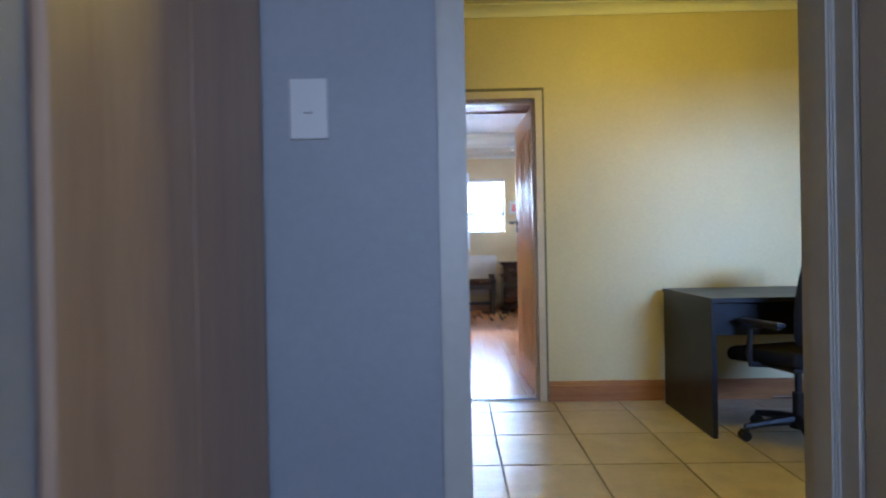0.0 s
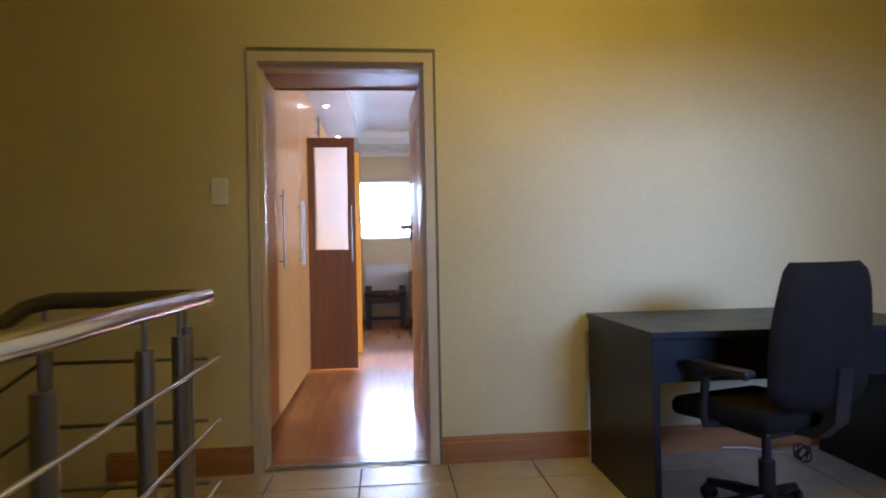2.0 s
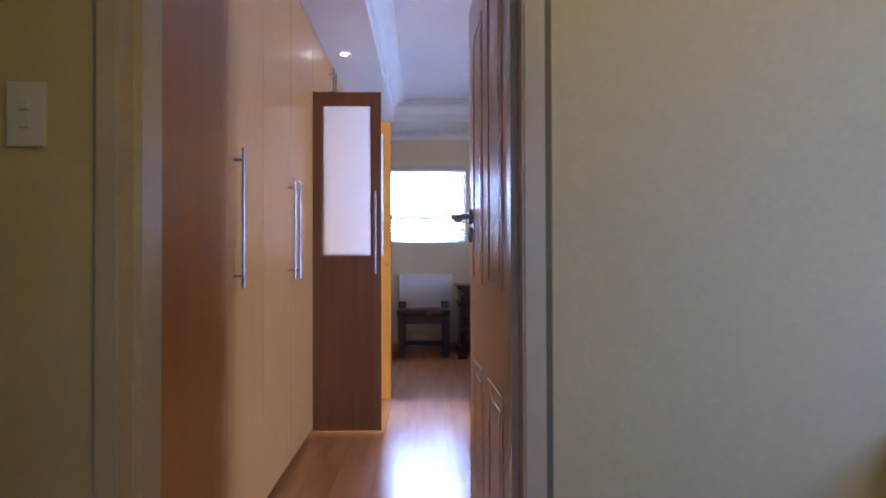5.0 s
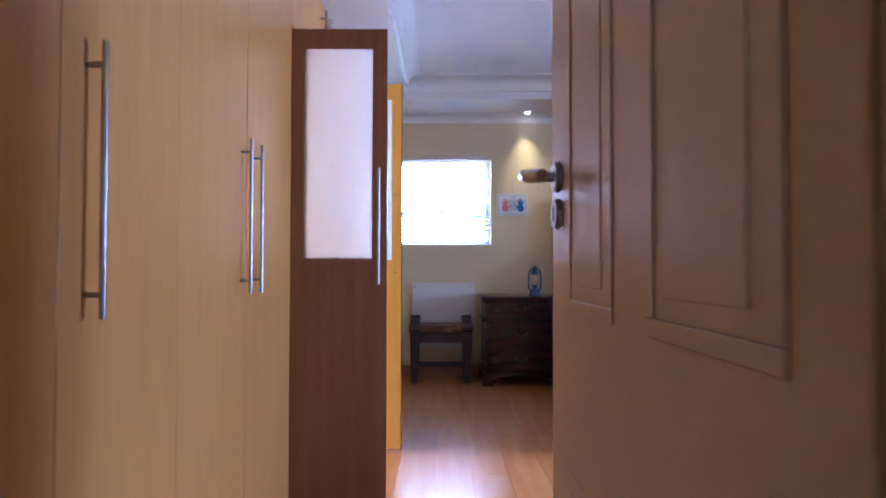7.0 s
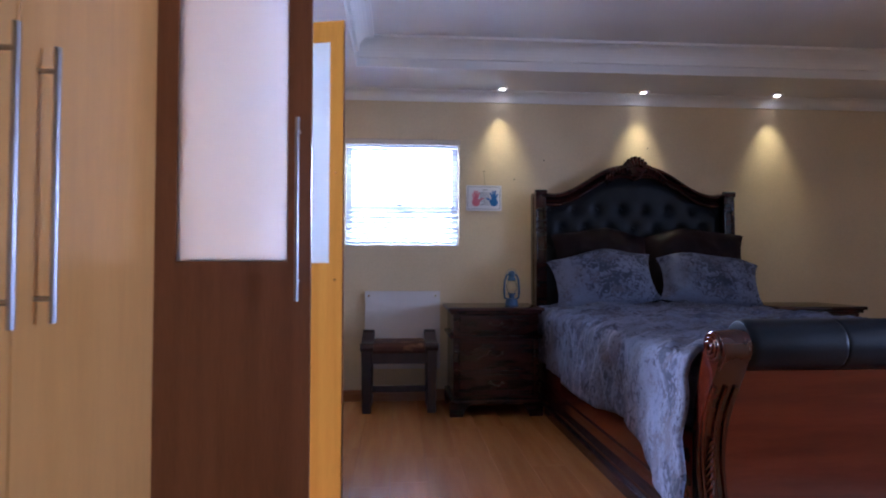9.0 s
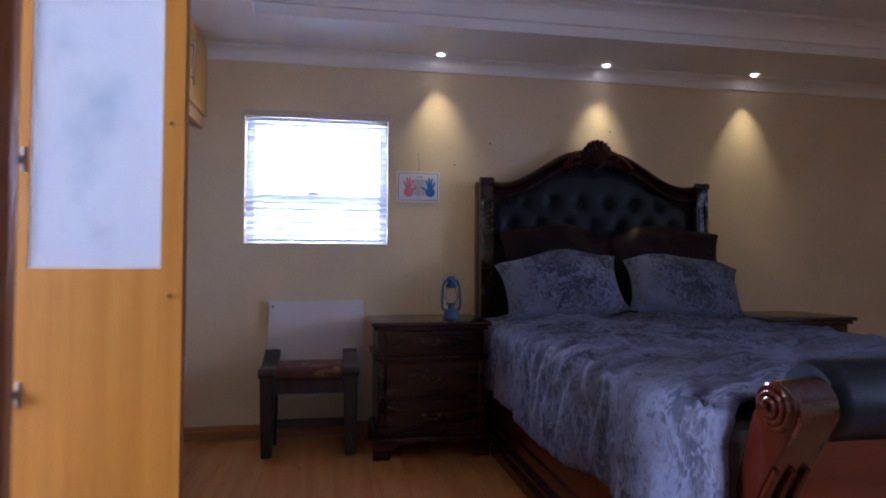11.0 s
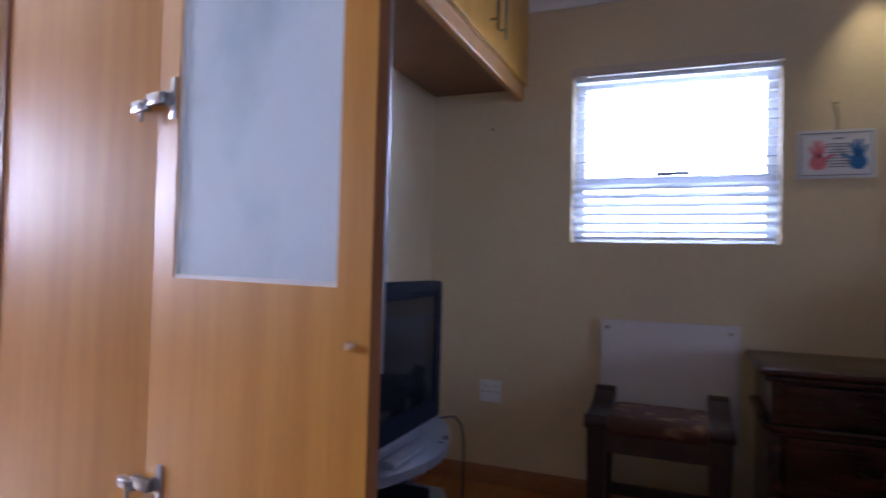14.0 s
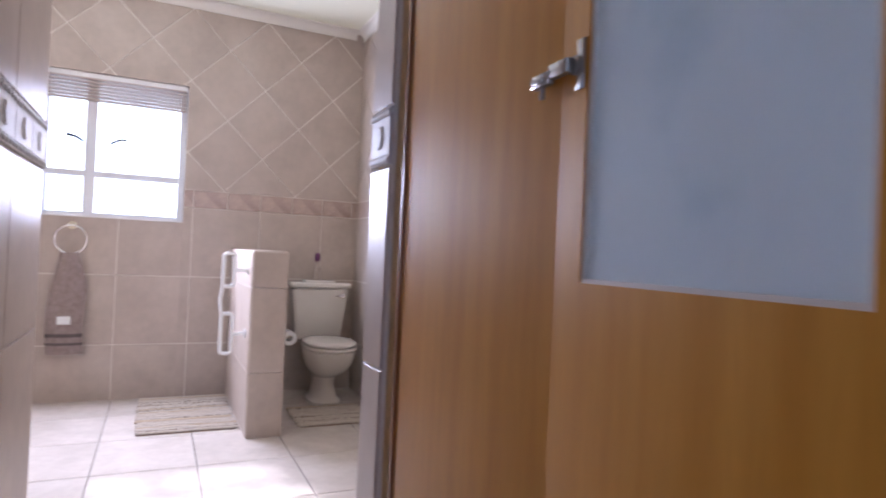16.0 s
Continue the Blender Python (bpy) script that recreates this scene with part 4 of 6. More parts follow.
# duvet: a draped sheet with folds
def print_mat(name, ground, ink, ink2):
    m = pbr(name, ground, tuple(c * 1.18 for c in ground), 0.85, 6.0, bump=0.014, bump_scale=11, fine=0.05)
    nt, b = m.node_tree, m.node_tree.nodes["Principled BSDF"]
    n, l = nt.nodes.new, nt.links.new
    old = b.inputs["Base Color"].links[0].from_socket
    tc = n("ShaderNodeTexCoord")
    for scale, lo, hi, color, seed in ((2.6, 0.47, 0.66, ink, 1.7), (5.5, 0.52, 0.70, ink2, 5.1)):
        mp = n("ShaderNodeMapping")
        mp.inputs["Location"].default_value = (seed, seed * 2, 0.3)
        mp.inputs["Scale"].default_value = (1.0, 1.6, 1.0)
        l(tc.outputs["Object"], mp.inputs["Vector"])
        a, c = n("ShaderNodeTexNoise"), n("ShaderNodeTexNoise")
        a.inputs["Scale"].default_value, a.inputs["Detail"].default_value, a.inputs["Distortion"].default_value = scale, 2.0, 0.6
        c.inputs["Scale"].default_value, c.inputs["Detail"].default_value, c.inputs["Distortion"].default_value = scale * 9, 4.0, 1.2
        l(mp.outputs[0], a.inputs["Vector"])
        l(mp.outputs[0], c.inputs["Vector"])
        add = n("ShaderNodeMath")
        add.operation = "MULTIPLY_ADD"
        add.inputs[1].default_value, add.inputs[2].default_value = 1.0, 0.0
        l(c.outputs["Fac"], add.inputs[0])
        sm = n("ShaderNodeMath")
        l(a.outputs["Fac"], sm.inputs[0])
        l(add.outputs[0], sm.inputs[1])
        mr = n("ShaderNodeMapRange")
        mr.inputs["From Min"].default_value, mr.inputs["From Max"].default_value = lo + 0.50, hi + 0.46
        mr.inputs["To Max"].default_value = 0.85
        l(sm.outputs[0], mr.inputs["Value"])
        mix = n("ShaderNodeMix")
        mix.data_type = "RGBA"
        mix.inputs["B"].default_value = (*color, 1)
        l(mr.outputs[0], mix.inputs["Factor"])
        l(old, mix.inputs["A"])
        old = mix.outputs["Result"]
    l(old, b.inputs["Base Color"])
    return m


DUVET = print_mat("printed_duvet", (0.124, 0.138, 0.200), (0.022, 0.027, 0.046), (0.085, 0.085, 0.110))
CUSH = pbr("dark_satin", (0.006, 0.003, 0.004), (0.014, 0.005, 0.006), 0.5, 5.0, bump=0.004, bump_scale=12, spec=0.15)
bm = bmesh.new()
nu, nv = 120, 110
left, right, top = BC - BW - 0.040, BC + BW + 0.020, 0.775
rows = []
for j in range(nv + 1):
    v = j / nv
    y = 7.315 + (9.72 - 7.315) * v
    low = 0.36 + 0.02 * math.sin(9 * v) + 0.05 * max(0, v - 0.7)
    low -= 0.26 * max(0.0, 1 - v / 0.16) ** 1.2
    row = []
    for i in range(nu + 1):
        u = i / nu
        side = top - low
        s = u * (2 * side + (right - left))
        wave = 0.020 * math.sin(16 * v + 2.2 * math.sin(5 * v)) + 0.012 * math.sin(41 * v + 1.0)
        if s < side:
            k = s / side
            x, z = left - wave * (1 - k) - 0.02 * (1 - k), low + s
            if k > 0.86:
                q = (k - 0.86) / 0.14
                x += 0.03 * q * q
        elif s > side + right - left:
            k = (s - side - right + left) / side
            x, z = right + wave * k, top - (s - side - right + left)
        else:
            q = (s - side) / (right - left)
            x = left + 0.03 * (1 - q) ** 8 + (right - left) * q
            z = top + 0.045 * math.sin(math.pi * q) ** 0.45 - 0.02 + 0.018 * v
        w = noisy((x, y, 0.0), 3.2, 0.032) + noisy((x * 1.0, y * 2.0, z), 7.5, 0.030) + 0.009 * noise.noise(Vector((x, y, z)) * 22)
        fall = 1.0 if s < side else max(0.0, 1 - 14 * (s - side) / (right - left))
        yy = y - 0.11 * fall * max(0.0, 1 - v / 0.14) ** 0.8
        star = 0.0
        for cx, cy in ((2.25, 9.0), (2.55, 8.2), (3.2, 8.7), (2.2, 8.35), (2.9, 9.3)):
            dx, dy = x - cx, y - cy
            r = math.hypot(dx, dy)
            if r < 0.45 and z > 0.6:
                star += 0.010 * math.sin(9 * math.atan2(dy, dx)) * math.exp(-r * 6) * min(1, r * 14) - 0.014 * math.exp(-(r / 0.04) ** 2)
        if s < side or s > side + right - left:
            row.append(bm.verts.new((x - (w if s < side else -w) * 0.8, yy, z)))
        else:
            row.append(bm.verts.new((x, yy, z + w + star)))
    rows.append(row)
for a, b in zip(rows, rows[1:]):
    for i in range(nu):
        bm.faces.new((a[i], a[i + 1], b[i + 1], b[i]))
duvet = solid("duvet", bm, DUVET, "crumpled grey blue duvet with a dark leaf print on the bed", "duvet", smooth=True)
sol = duvet.modifiers.new("thickness", "SOLIDIFY")
sol.thickness, sol.offset = 0.022, -1.0


def pillow(name, x, y, z, w, h, t, rx, rz, mat, label, cat, seed, lean=0.0):
    """A stuffed pillow standing on its long edge."""
    n = 26
    bm = bmesh.new()
    front, back = {}, {}
    for j in range(n + 1):
        for i in range(n + 1):
            a, b = 2 * i / n - 1, 2 * j / n - 1
            full = max(0.0, (1 - abs(a) ** 2.6) * (1 - abs(b) ** 2.6)) ** 0.62
            tip = 1 + 0.055 * (abs(a) * abs(b)) ** 3
            px = w / 2 * a * tip * (1 - 0.05 * (1 - abs(b) ** 2) * abs(a))
            pz = h / 2 * b * (1 + 0.10 * (1 - abs(a) ** 2)) - 0.022 * a * a * (1 + b) + 0.012 * math.sin(5 * a + seed) * (1 + b) / 2
            nn = noise.noise(Vector((px * 7 + seed, pz * 7, seed))) * 0.034 + noise.noise(Vector((px * 19, pz * 19 + seed, 1))) * 0.014
            front[i, j] = bm.verts.new((px, -(t / 2 * full + nn * full), pz))
            back[i, j] = front[i, j] if i in (0, n) or j in (0, n) else bm.verts.new((px, t / 2 * full, pz))
    for j in range(n):
        for i in range(n):
            bm.faces.new((front[i, j], front[i + 1, j], front[i + 1, j + 1], front[i, j + 1]))
            q = (back[i, j], back[i, j + 1], back[i + 1, j + 1], back[i + 1, j])
            bm.faces.new(q)
    ob = new(name, finish(bm, name, mat, True))
    ob.matrix_basis = pose(x, y, z, rx, lean, rz)
    return tagged(ob, label, cat, "pillows on the bed")


pillow("pillow", 2.385, 9.50, 1.005, 0.78, 0.42, 0.20, -24, 3, DUVET, "grey leaf-printed pillow leaning on a dark cushion", "pillow", 1.0, -5)
pillow("pillow", 3.215, 9.50, 0.995, 0.77, 0.40, 0.20, -26, -2, DUVET, "grey leaf-printed pillow leaning on a dark cushion", "pillow", 4.0, 5)
pillow("cushion", 2.44, 9.70, 1.13, 0.76, 0.50, 0.16, -14, 2, CUSH, "dark satin cushion against the headboard", "cushion", 7.0)
pillow("cushion", 3.19, 9.69, 1.13, 0.80, 0.50, 0.16, -14, -3, CUSH, "dark satin cushion against the headboard", "cushion", 9.0)

# bedside chests
def nightstand():
    n = thing("nightstand", (0, 0, 0), "dark mahogany nightstand with three drawers beside the bed", "nightstand", "nightstands beside the bed")
    w, d = 0.69, 0.56
    part("body", boxes((-w / 2 + 0.03, w / 2 - 0.03, 0.03, d, 0.09, 0.755), bevel=0.004), DARKWOOD, n)
    bm = bmesh.new()
    box(bm, -w / 2 - 0.01, w / 2 + 0.01, -0.015, d + 0.005, 0.765, 0.792, bevel=0.010, seg=3)
    box(bm, -w / 2 + 0.008, w / 2 - 0.008, 0.005, d, 0.742, 0.767, bevel=0.008, seg=3)
    part("top", bm, DARKWOOD, n, "polished moulded top", smooth=True)
    part("waist_moulding", boxes((-w / 2 + 0.005, w / 2 - 0.005, 0.003, d, 0.565, 0.592), bevel=0.009), DARKWOOD, n, smooth=True)
    part("base_moulding", boxes((-w / 2 + 0.005, w / 2 - 0.005, 0.003, d, 0.085, 0.125), bevel=0.010), DARKWOOD, n, smooth=True)
    for z0, z1 in ((0.605, 0.735), (0.36, 0.55), (0.145, 0.335)):
        dr = part("drawer", boxes((-w / 2 + 0.075, w / 2 - 0.075, 0.012, 0.034, z0, z1), bevel=0.006), DARKWOOD, n)
        part("drawer_field", boxes((-w / 2 + 0.105, w / 2 - 0.105, 0.006, 0.014, z0 + 0.028, z1 - 0.028), bevel=0.003), DARKWOOD, dr)
        bm = bmesh.new()
        zc = (z0 + z1) / 2
        tube(bm, [(-0.045, 0.006, zc + 0.008), (-0.04, -0.010, zc + 0.002), (0, -0.016, zc - 0.012), (0.04, -0.010, zc + 0.002), (0.045, 0.006, zc + 0.008)], 0.005, 8)
        for x in (-0.045, 0.045):
            rod(bm, (x, 0.008, zc + 0.008), (x, -0.002, zc + 0.008), 0.013, 12)
        part("pull", bm, BRONZE, dr, "dull bronze drop handle", smooth=True)
    for s in (-1, 1):
        part("pilaster", boxes((*sorted((s * (w / 2 - 0.03), s * (w / 2 - 0.072))), 0.010, 0.05, 0.125, 0.565), bevel=0.008), DARKWOOD, n, smooth=True)
        for y in (0.005, d - 0.11):
            bm = bmesh.new()
            xs = [(s * (w / 2 - 0.002), 0.0), (s * (w / 2 - 0.002), 0.09), (s * (w / 2 - 0.16), 0.09), (s * (w / 2 - 0.12), 0.06), (s * (w / 2 - 0.10), 0.0)]
            prism(bm, xs, "y", y, y + 0.10)
            part("bracket_foot", bm, DARKWOOD, n)
    return n


BRONZE = pbr("dull_bronze", (0.03, 0.017, 0.01), (0.05, 0.03, 0.018), 0.45, 20.0, metal=1.0)
ns = nightstand()
ns.matrix_basis = pose(1.555, 9.415, 0)
copy_thing(ns, pose(4.06, 9.415, 0))

# hurricane lantern
BLUE = pbr("blue_enamel", (0.015, 0.06, 0.13), (0.03, 0.10, 0.19), 0.35, 9.0, fine=0.1)
lx, ly, lz = 1.712, 9.66, 0.7925
lan = thing("hurricane_lantern", (lx, ly, lz), "blue metal hurricane lantern with a glass chimney on the nightstand", "lantern")
bm = bmesh.new()
lathe(bm, [(0.050, 0), (0.052, 0.006), (0.050, 0.014), (0.046, 0.042), (0.040, 0.052), (0.022, 0.058), (0.022, 0.080), (0.034, 0.088), (0.034, 0.094)], (lx, ly, lz), 24)
part("tank", bm, BLUE, lan, smooth=True)
bm = bmesh.new()
lathe(bm, [(0.026, 0.094), (0.040, 0.118), (0.043, 0.140), (0.036, 0.170), (0.026, 0.192), (0.024, 0.192), (0.034, 0.170), (0.041, 0.140), (0.038, 0.118), (0.024, 0.095)], (lx, ly, lz), 20)
gl = part("chimney", bm, GLASS, lan, "clear glass chimney", smooth=True)
gl.visible_shadow = False
bm = bmesh.new()
lathe(bm, [(0.030, 0.190), (0.036, 0.196), (0.030, 0.214), (0.022, 0.222), (0.024, 0.246), (0.030, 0.250), (0.022, 0.262), (0.010, 0.268)], (lx, ly, lz), 20)
part("cap", bm, BLUE, lan, smooth=True)
for s in (-1, 1):
    bm = bmesh.new()
    tube(bm, [(lx + s * 0.030, ly, lz + 0.046), (lx + s * 0.054, ly, lz + 0.060), (lx + s * 0.058, ly, lz + 0.11), (lx + s * 0.054, ly, lz + 0.19), (lx + s * 0.040, ly, lz + 0.232), (lx + s * 0.018, ly, lz + 0.240)], 0.0085, 10)
    part("side_tube", bm, BLUE, lan, smooth=True)
bm = bmesh.new()
tube(bm, [(lx + 0.045 * math.cos(a), ly + 0.004, lz + 0.225 + 0.058 * math.sin(a)) for a in [math.pi * k / 14 for k in range(15)]], 0.0022, 6)
part("bail", bm, STEEL, lan, "thin wire bail handle")

# panel heater
ht = thing("panel_heater", (0.87, 9.98, 0.27), "flat white wall-mounted panel heater behind the stool", "heater")
part("panel", boxes((0.570, 1.178, 9.955, 9.975, 0.265, 0.892), bevel=0.003), BOARD, ht)
for x in (0.60, 1.14):
    for z in (0.31, 0.855):
        bm = bmesh.new()
        rod(bm, (x, 9.948, z), (x, 10.01, z), 0.008, 12)
        part("mounting_bolt", bm, CHROME, ht)

# upholstered stool with raised arm rails
SEATCLOTH = pbr("brown_woven_seat", (0.075, 0.026, 0.014), (0.26, 0.14, 0.07), 0.7, 13.0, fine=0.2, bump=0.002, bump_scale=120, lo=0.54, hi=0.64)
STOOLWOOD = pbr("stool_wood", (0.016, 0.007, 0.005), (0.032, 0.013, 0.010), 0.35, 5.0, stretch=(5, 5, 0.6), fine=0.15)
st = thing("stool", (0.85, 9.75, 0), "dark wooden stool with arm rails and a patterned brown cushion", "stool")
sx0, sx1, sy0, sy1 = 0.565, 1.130, 9.56, 9.90
for x in (sx0, sx1 - 0.082):
    for y, top in ((sy0, 0.478), (sy1 - 0.070, 0.560)):
        bm = bmesh.new()
        box(bm, x, x + 0.082, y, y + 0.070, 0.0, top, bevel=0.008)
        for v in bm.verts:
            if v.co.z < 0.3:
                v.co.x = (v.co.x - x - 0.041) * 0.80 + x + 0.041
        part("leg", bm, STOOLWOOD, st)
    bm = bmesh.new()
    curve = [(sy0 - 0.004, 0.500), (sy0 + 0.06, 0.512), (sy0 + 0.14, 0.508), (sy0 + 0.22, 0.528), (sy1 - 0.06, 0.566), (sy1 + 0.006, 0.578)]
    prism(bm, curve + [(y, z - 0.040) for y, z in curve[::-1]], "x", x - 0.006, x + 0.088)
    bmesh.ops.bevel(bm, geom=[e for e in bm.edges if abs(e.verts[0].co.x - e.verts[1].co.x) < 0.01], offset=0.006, segments=2, affect="EDGES")
    rod(bm, (x - 0.008, sy0 + 0.012, 0.490), (x + 0.090, sy0 + 0.012, 0.490), 0.030, 18)
    rod(bm, (x - 0.004, sy1 - 0.018, 0.566), (x + 0.086, sy1 - 0.018, 0.566), 0.024, 16)
    part("arm_rail", bm, STOOLWOOD, st, "curved end rail with rolled tips", smooth=True)
for y0, y1 in ((sy0 + 0.012, sy0 + 0.037), (sy1 - 0.037, sy1 - 0.012)):
    part("apron", boxes((sx0 + 0.078, sx1 - 0.078, y0, y1, 0.365, 0.450), bevel=0.004), STOOLWOOD, st)
part("stretcher", boxes((sx0 + 0.075, sx1 - 0.075, sy1 - 0.055, sy1 - 0.03, 0.10, 0.15), bevel=0.004), STOOLWOOD, st)
bm = bmesh.new()
box(bm, sx0 + 0.076, sx1 - 0.076, sy0 - 0.004, sy1 - 0.005, 0.440, 0.522, bevel=0.030, seg=5)
part("cushion", bm, SEATCLOTH, st, "worn brown patterned cushion", smooth=True)

# framed print of two palms
PAPER = pbr("print_paper", (0.70, 0.70, 0.74), (0.76, 0.76, 0.80), 0.5, 3.0)
PINK = pbr("pink_paint", (0.66, 0.16, 0.22), (0.72, 0.24, 0.30), 0.6, 30.0)
PBLUE = pbr("blue_paint", (0.02, 0.14, 0.42), (0.04, 0.20, 0.52), 0.6, 30.0)
INK = pbr("print_ink", (0.05, 0.05, 0.06), (0.08, 0.08, 0.09), 0.6, 30.0)
cd = thing("wall_print", (1.55, 10.005, 1.56), "laminated white card with a pink and a blue palm print", "wall print")
cx0, cx1, cz0, cz1 = 1.397, 1.693, 1.556, 1.767
part("card", boxes((cx0, cx1, 10.004, 10.0085, cz0, cz1)), PAPER, cd)
bm = bmesh.new()
for a, b, c, e in ((cx0 + 0.012, cx1 - 0.012, cz0 + 0.012, cz0 + 0.015), (cx0 + 0.012, cx1 - 0.012, cz1 - 0.015, cz1 - 0.012), (cx0 + 0.012, cx0 + 0.015, cz0 + 0.015, cz1 - 0.015), (cx1 - 0.015, cx1 - 0.012, cz0 + 0.015, cz1 - 0.015)):
    box(bm, a, b, 10.0030, 10.0042, c, e)
part("border", bm, INK, cd, "thin dark printed border")
bm = bmesh.new()
box(bm, 1.535, 1.575, 10.0030, 10.0042, 1.727, 1.732)
for k in range(9):
    w = 0.040 + 0.008 * math.sin(k * 2.3)
    box(bm, 1.553 - w, 1.553 + w, 10.0030, 10.0042, 1.704 - 0.0125 * k, 1.7075 - 0.0125 * k)
part("print_lines", bm, INK, cd, "unreadable lines of small print")
for cx, mat, s in ((1.478, PINK, 1), (1.628, PBLUE, -1)):
    bm = bmesh.new()
    bmesh.ops.create_cone(bm, cap_ends=True, segments=20, radius1=0.034, radius2=0.034, depth=0.0012, matrix=Matrix.Translation((cx, 10.0036, 1.625)) @ Euler((math.pi / 2, 0, 0)).to_matrix().to_4x4())
    for k, (a, ln) in enumerate(((-0.42, 0.068), (-0.12, 0.085), (0.10, 0.085), (0.34, 0.074), (1.05, 0.060))):
        a *= s
        ln *= 1.12
        p, q = Vector((cx + 0.018 * math.sin(a), 10.0036, 1.625 + 0.018 * math.cos(a))), Vector((cx + ln * math.sin(a), 10.0036, 1.625 + ln * math.cos(a)))
        d = (q - p).normalized()
        n = Vector((d.z, 0, -d.x)) * 0.0075
        vs = [bm.verts.new(c) for c in (p - n, p + n, q + n * 0.8, q + d * 0.006, q - n * 0.8)]
        r = bmesh.ops.extrude_face_region(bm, geom=[bm.faces.new(vs)])
        bmesh.ops.translate(bm, verts=[v for v in r["geom"] if isinstance(v, bmesh.types.BMVert)], vec=(0, -0.0007, 0))
    part("palm_print", bm, mat, cd, "painted palm print")
bm = bmesh.new()
tube(bm, [(1.55, 10.006, 1.76), (1.553, 10.007, 1.82), (1.545, 10.007, 1.87)], 0.0012, 6)
part("string", bm, INK, cd)
for x, z in ((1.546, 1.885), (1.80, 1.82), (2.05, 1.98), (-0.02, 1.86), (2.95, 2.10)):
    bm = bmesh.new()
    rod(bm, (x, 10.002, z), (x, 10.012, z), 0.005, 8)
    solid("wall_nail", bm, BPLASTIC, "small dark nail sticking out of the painted wall", "nail", group="nails in the wall")

# double socket and the television on its stand
so = thing("wall_socket", (0.005, 10.0, 0.42), "white wall socket plate above the skirting", "socket")
part("plate", boxes((-0.055, 0.06, 10.0, 10.0105, 0.42, 0.535), bevel=0.003), WHITE, so)
for dx, dz in ((-0.025, 0.085), (0.030, 0.085), (-0.038, 0.055), (-0.012, 0.055), (0.017, 0.055), (0.043, 0.055)):
    bm = bmesh.new()
    rod(bm, (0.0025 + dx, 9.9985, 0.42 + dz), (0.0025 + dx, 10.0005, 0.42 + dz), 0.004, 8)
    part("pin_hole", bm, BPLASTIC, so)
TVBODY = pbr("tv_plastic", (0.005, 0.006, 0.014), (0.009, 0.011, 0.022), 0.65, 8.0, spec=0.05)
SCREEN = pbr("tv_screen", (0.010, 0.013, 0.018), (0.014, 0.018, 0.024), 0.08, 3.0, rough_var=0.02)
SILVER = pbr("silver_plastic", (0.13, 0.14, 0.17), (0.18, 0.19, 0.22), 0.3, 8.0)
SHELF = pbr("smoked_glass_shelf", (0.10, 0.12, 0.16), (0.16, 0.18, 0.22), 0.10, 4.0)
tvy0, tvy1, tvz = 8.30, 8.935, 0.576
tv = thing("television", (-0.08, 8.62, tvz), "dark tube television with the screen off on a stand", "television")
part("bezel", boxes((0.07, 0.13, tvy0, tvy1, tvz + 0.025, 1.078), bevel=0.012), TVBODY, tv, smooth=True)
bm = bmesh.new()
prism(bm, [(0.07, 1.06), (0.07, tvz + 0.03), (-0.31, tvz + 0.06), (-0.31, 0.93)], "y", tvy0 + 0.03, tvy1 - 0.03)
for v in bm.verts:
    if v.co.x < 0:
        v.co.y = 8.6175 + (v.co.y - 8.6175) * 0.68
part("casing", bm, TVBODY, tv)
bm = bmesh.new()
n = 14
grid = [[bm.verts.new((0.1305 + 0.006 * (1 - (2 * i / n - 1) ** 2) * (1 - (2 * j / n - 1) ** 2) + 0.0005, tvy0 + 0.075 + (tvy1 - tvy0 - 0.15) * i / n, tvz + 0.105 + 0.345 * j / n)) for i in range(n + 1)] for j in range(n + 1)]
for a, b in zip(grid, grid[1:]):
    for i in range(n):
        bm.faces.new((a[i], a[i + 1], b[i + 1], b[i]))
part("screen", bm, SCREEN, tv, "dark bulging glass screen", smooth=True)
bm = boxes((0.128, 0.136, tvy0 + 0.06, tvy0 + 0.074, tvz + 0.09, 1.05), (0.128, 0.136, tvy1 - 0.074, tvy1 - 0.06, tvz + 0.09, 1.05), (0.128, 0.136, tvy0 + 0.074, tvy1 - 0.074, tvz + 0.09, tvz + 0.104), (0.128, 0.136, tvy0 + 0.074, tvy1 - 0.074, tvz + 0.451, 1.05), bevel=0.002)
part("screen_surround", bm, TVBODY, tv)
part("base_strip", boxes((0.02, 0.137, tvy0 + 0.01, tvy1 - 0.01, tvz, tvz + 0.03), bevel=0.006), SILVER, tv, "silver lower strip")


def bowed(bm, z0, z1, y0, y1, back, front, bow):
    pts = [(back, y0), (front, y0)] + [(front + bow * math.sin(math.pi * k / 16), y0 + (y1 - y0) * k / 16) for k in range(1, 16)] + [(front, y1), (back, y1)]
    prism(bm, pts, "z", z0, z1)


stand = thing("tv_stand", (0.0, 8.62, 0), "grey tv stand with bowed glass shelves", "tv stand")
for z in (0.548, 0.305, 0.075):
    bm = bmesh.new()
    bowed(bm, z, z + 0.026, 8.22, 8.985, -0.32, 0.13, 0.13)
    part("shelf", bm, SHELF if z < 0.5 else SILVER, stand)
for y in (8.26, 8.935):
    part("side_support", boxes((-0.30, 0.02, y - 0.02, y + 0.02, 0.0, 0.548), bevel=0.006), SILVER, stand)
dvd = solid("video_player", boxes((-0.25, 0.14, 8.40, 8.83, 0.3315, 0.385), bevel=0.005), TVBODY, "flat dark video player on the lower shelf", "video player")
bar = solid("remote_control", boxes((0.165, 0.205, 8.42, 8.66, 0.5745, 0.594), bevel=0.005), SILVER, "slim silver remote control on the tv stand", "remote control")
bm = bmesh.new()
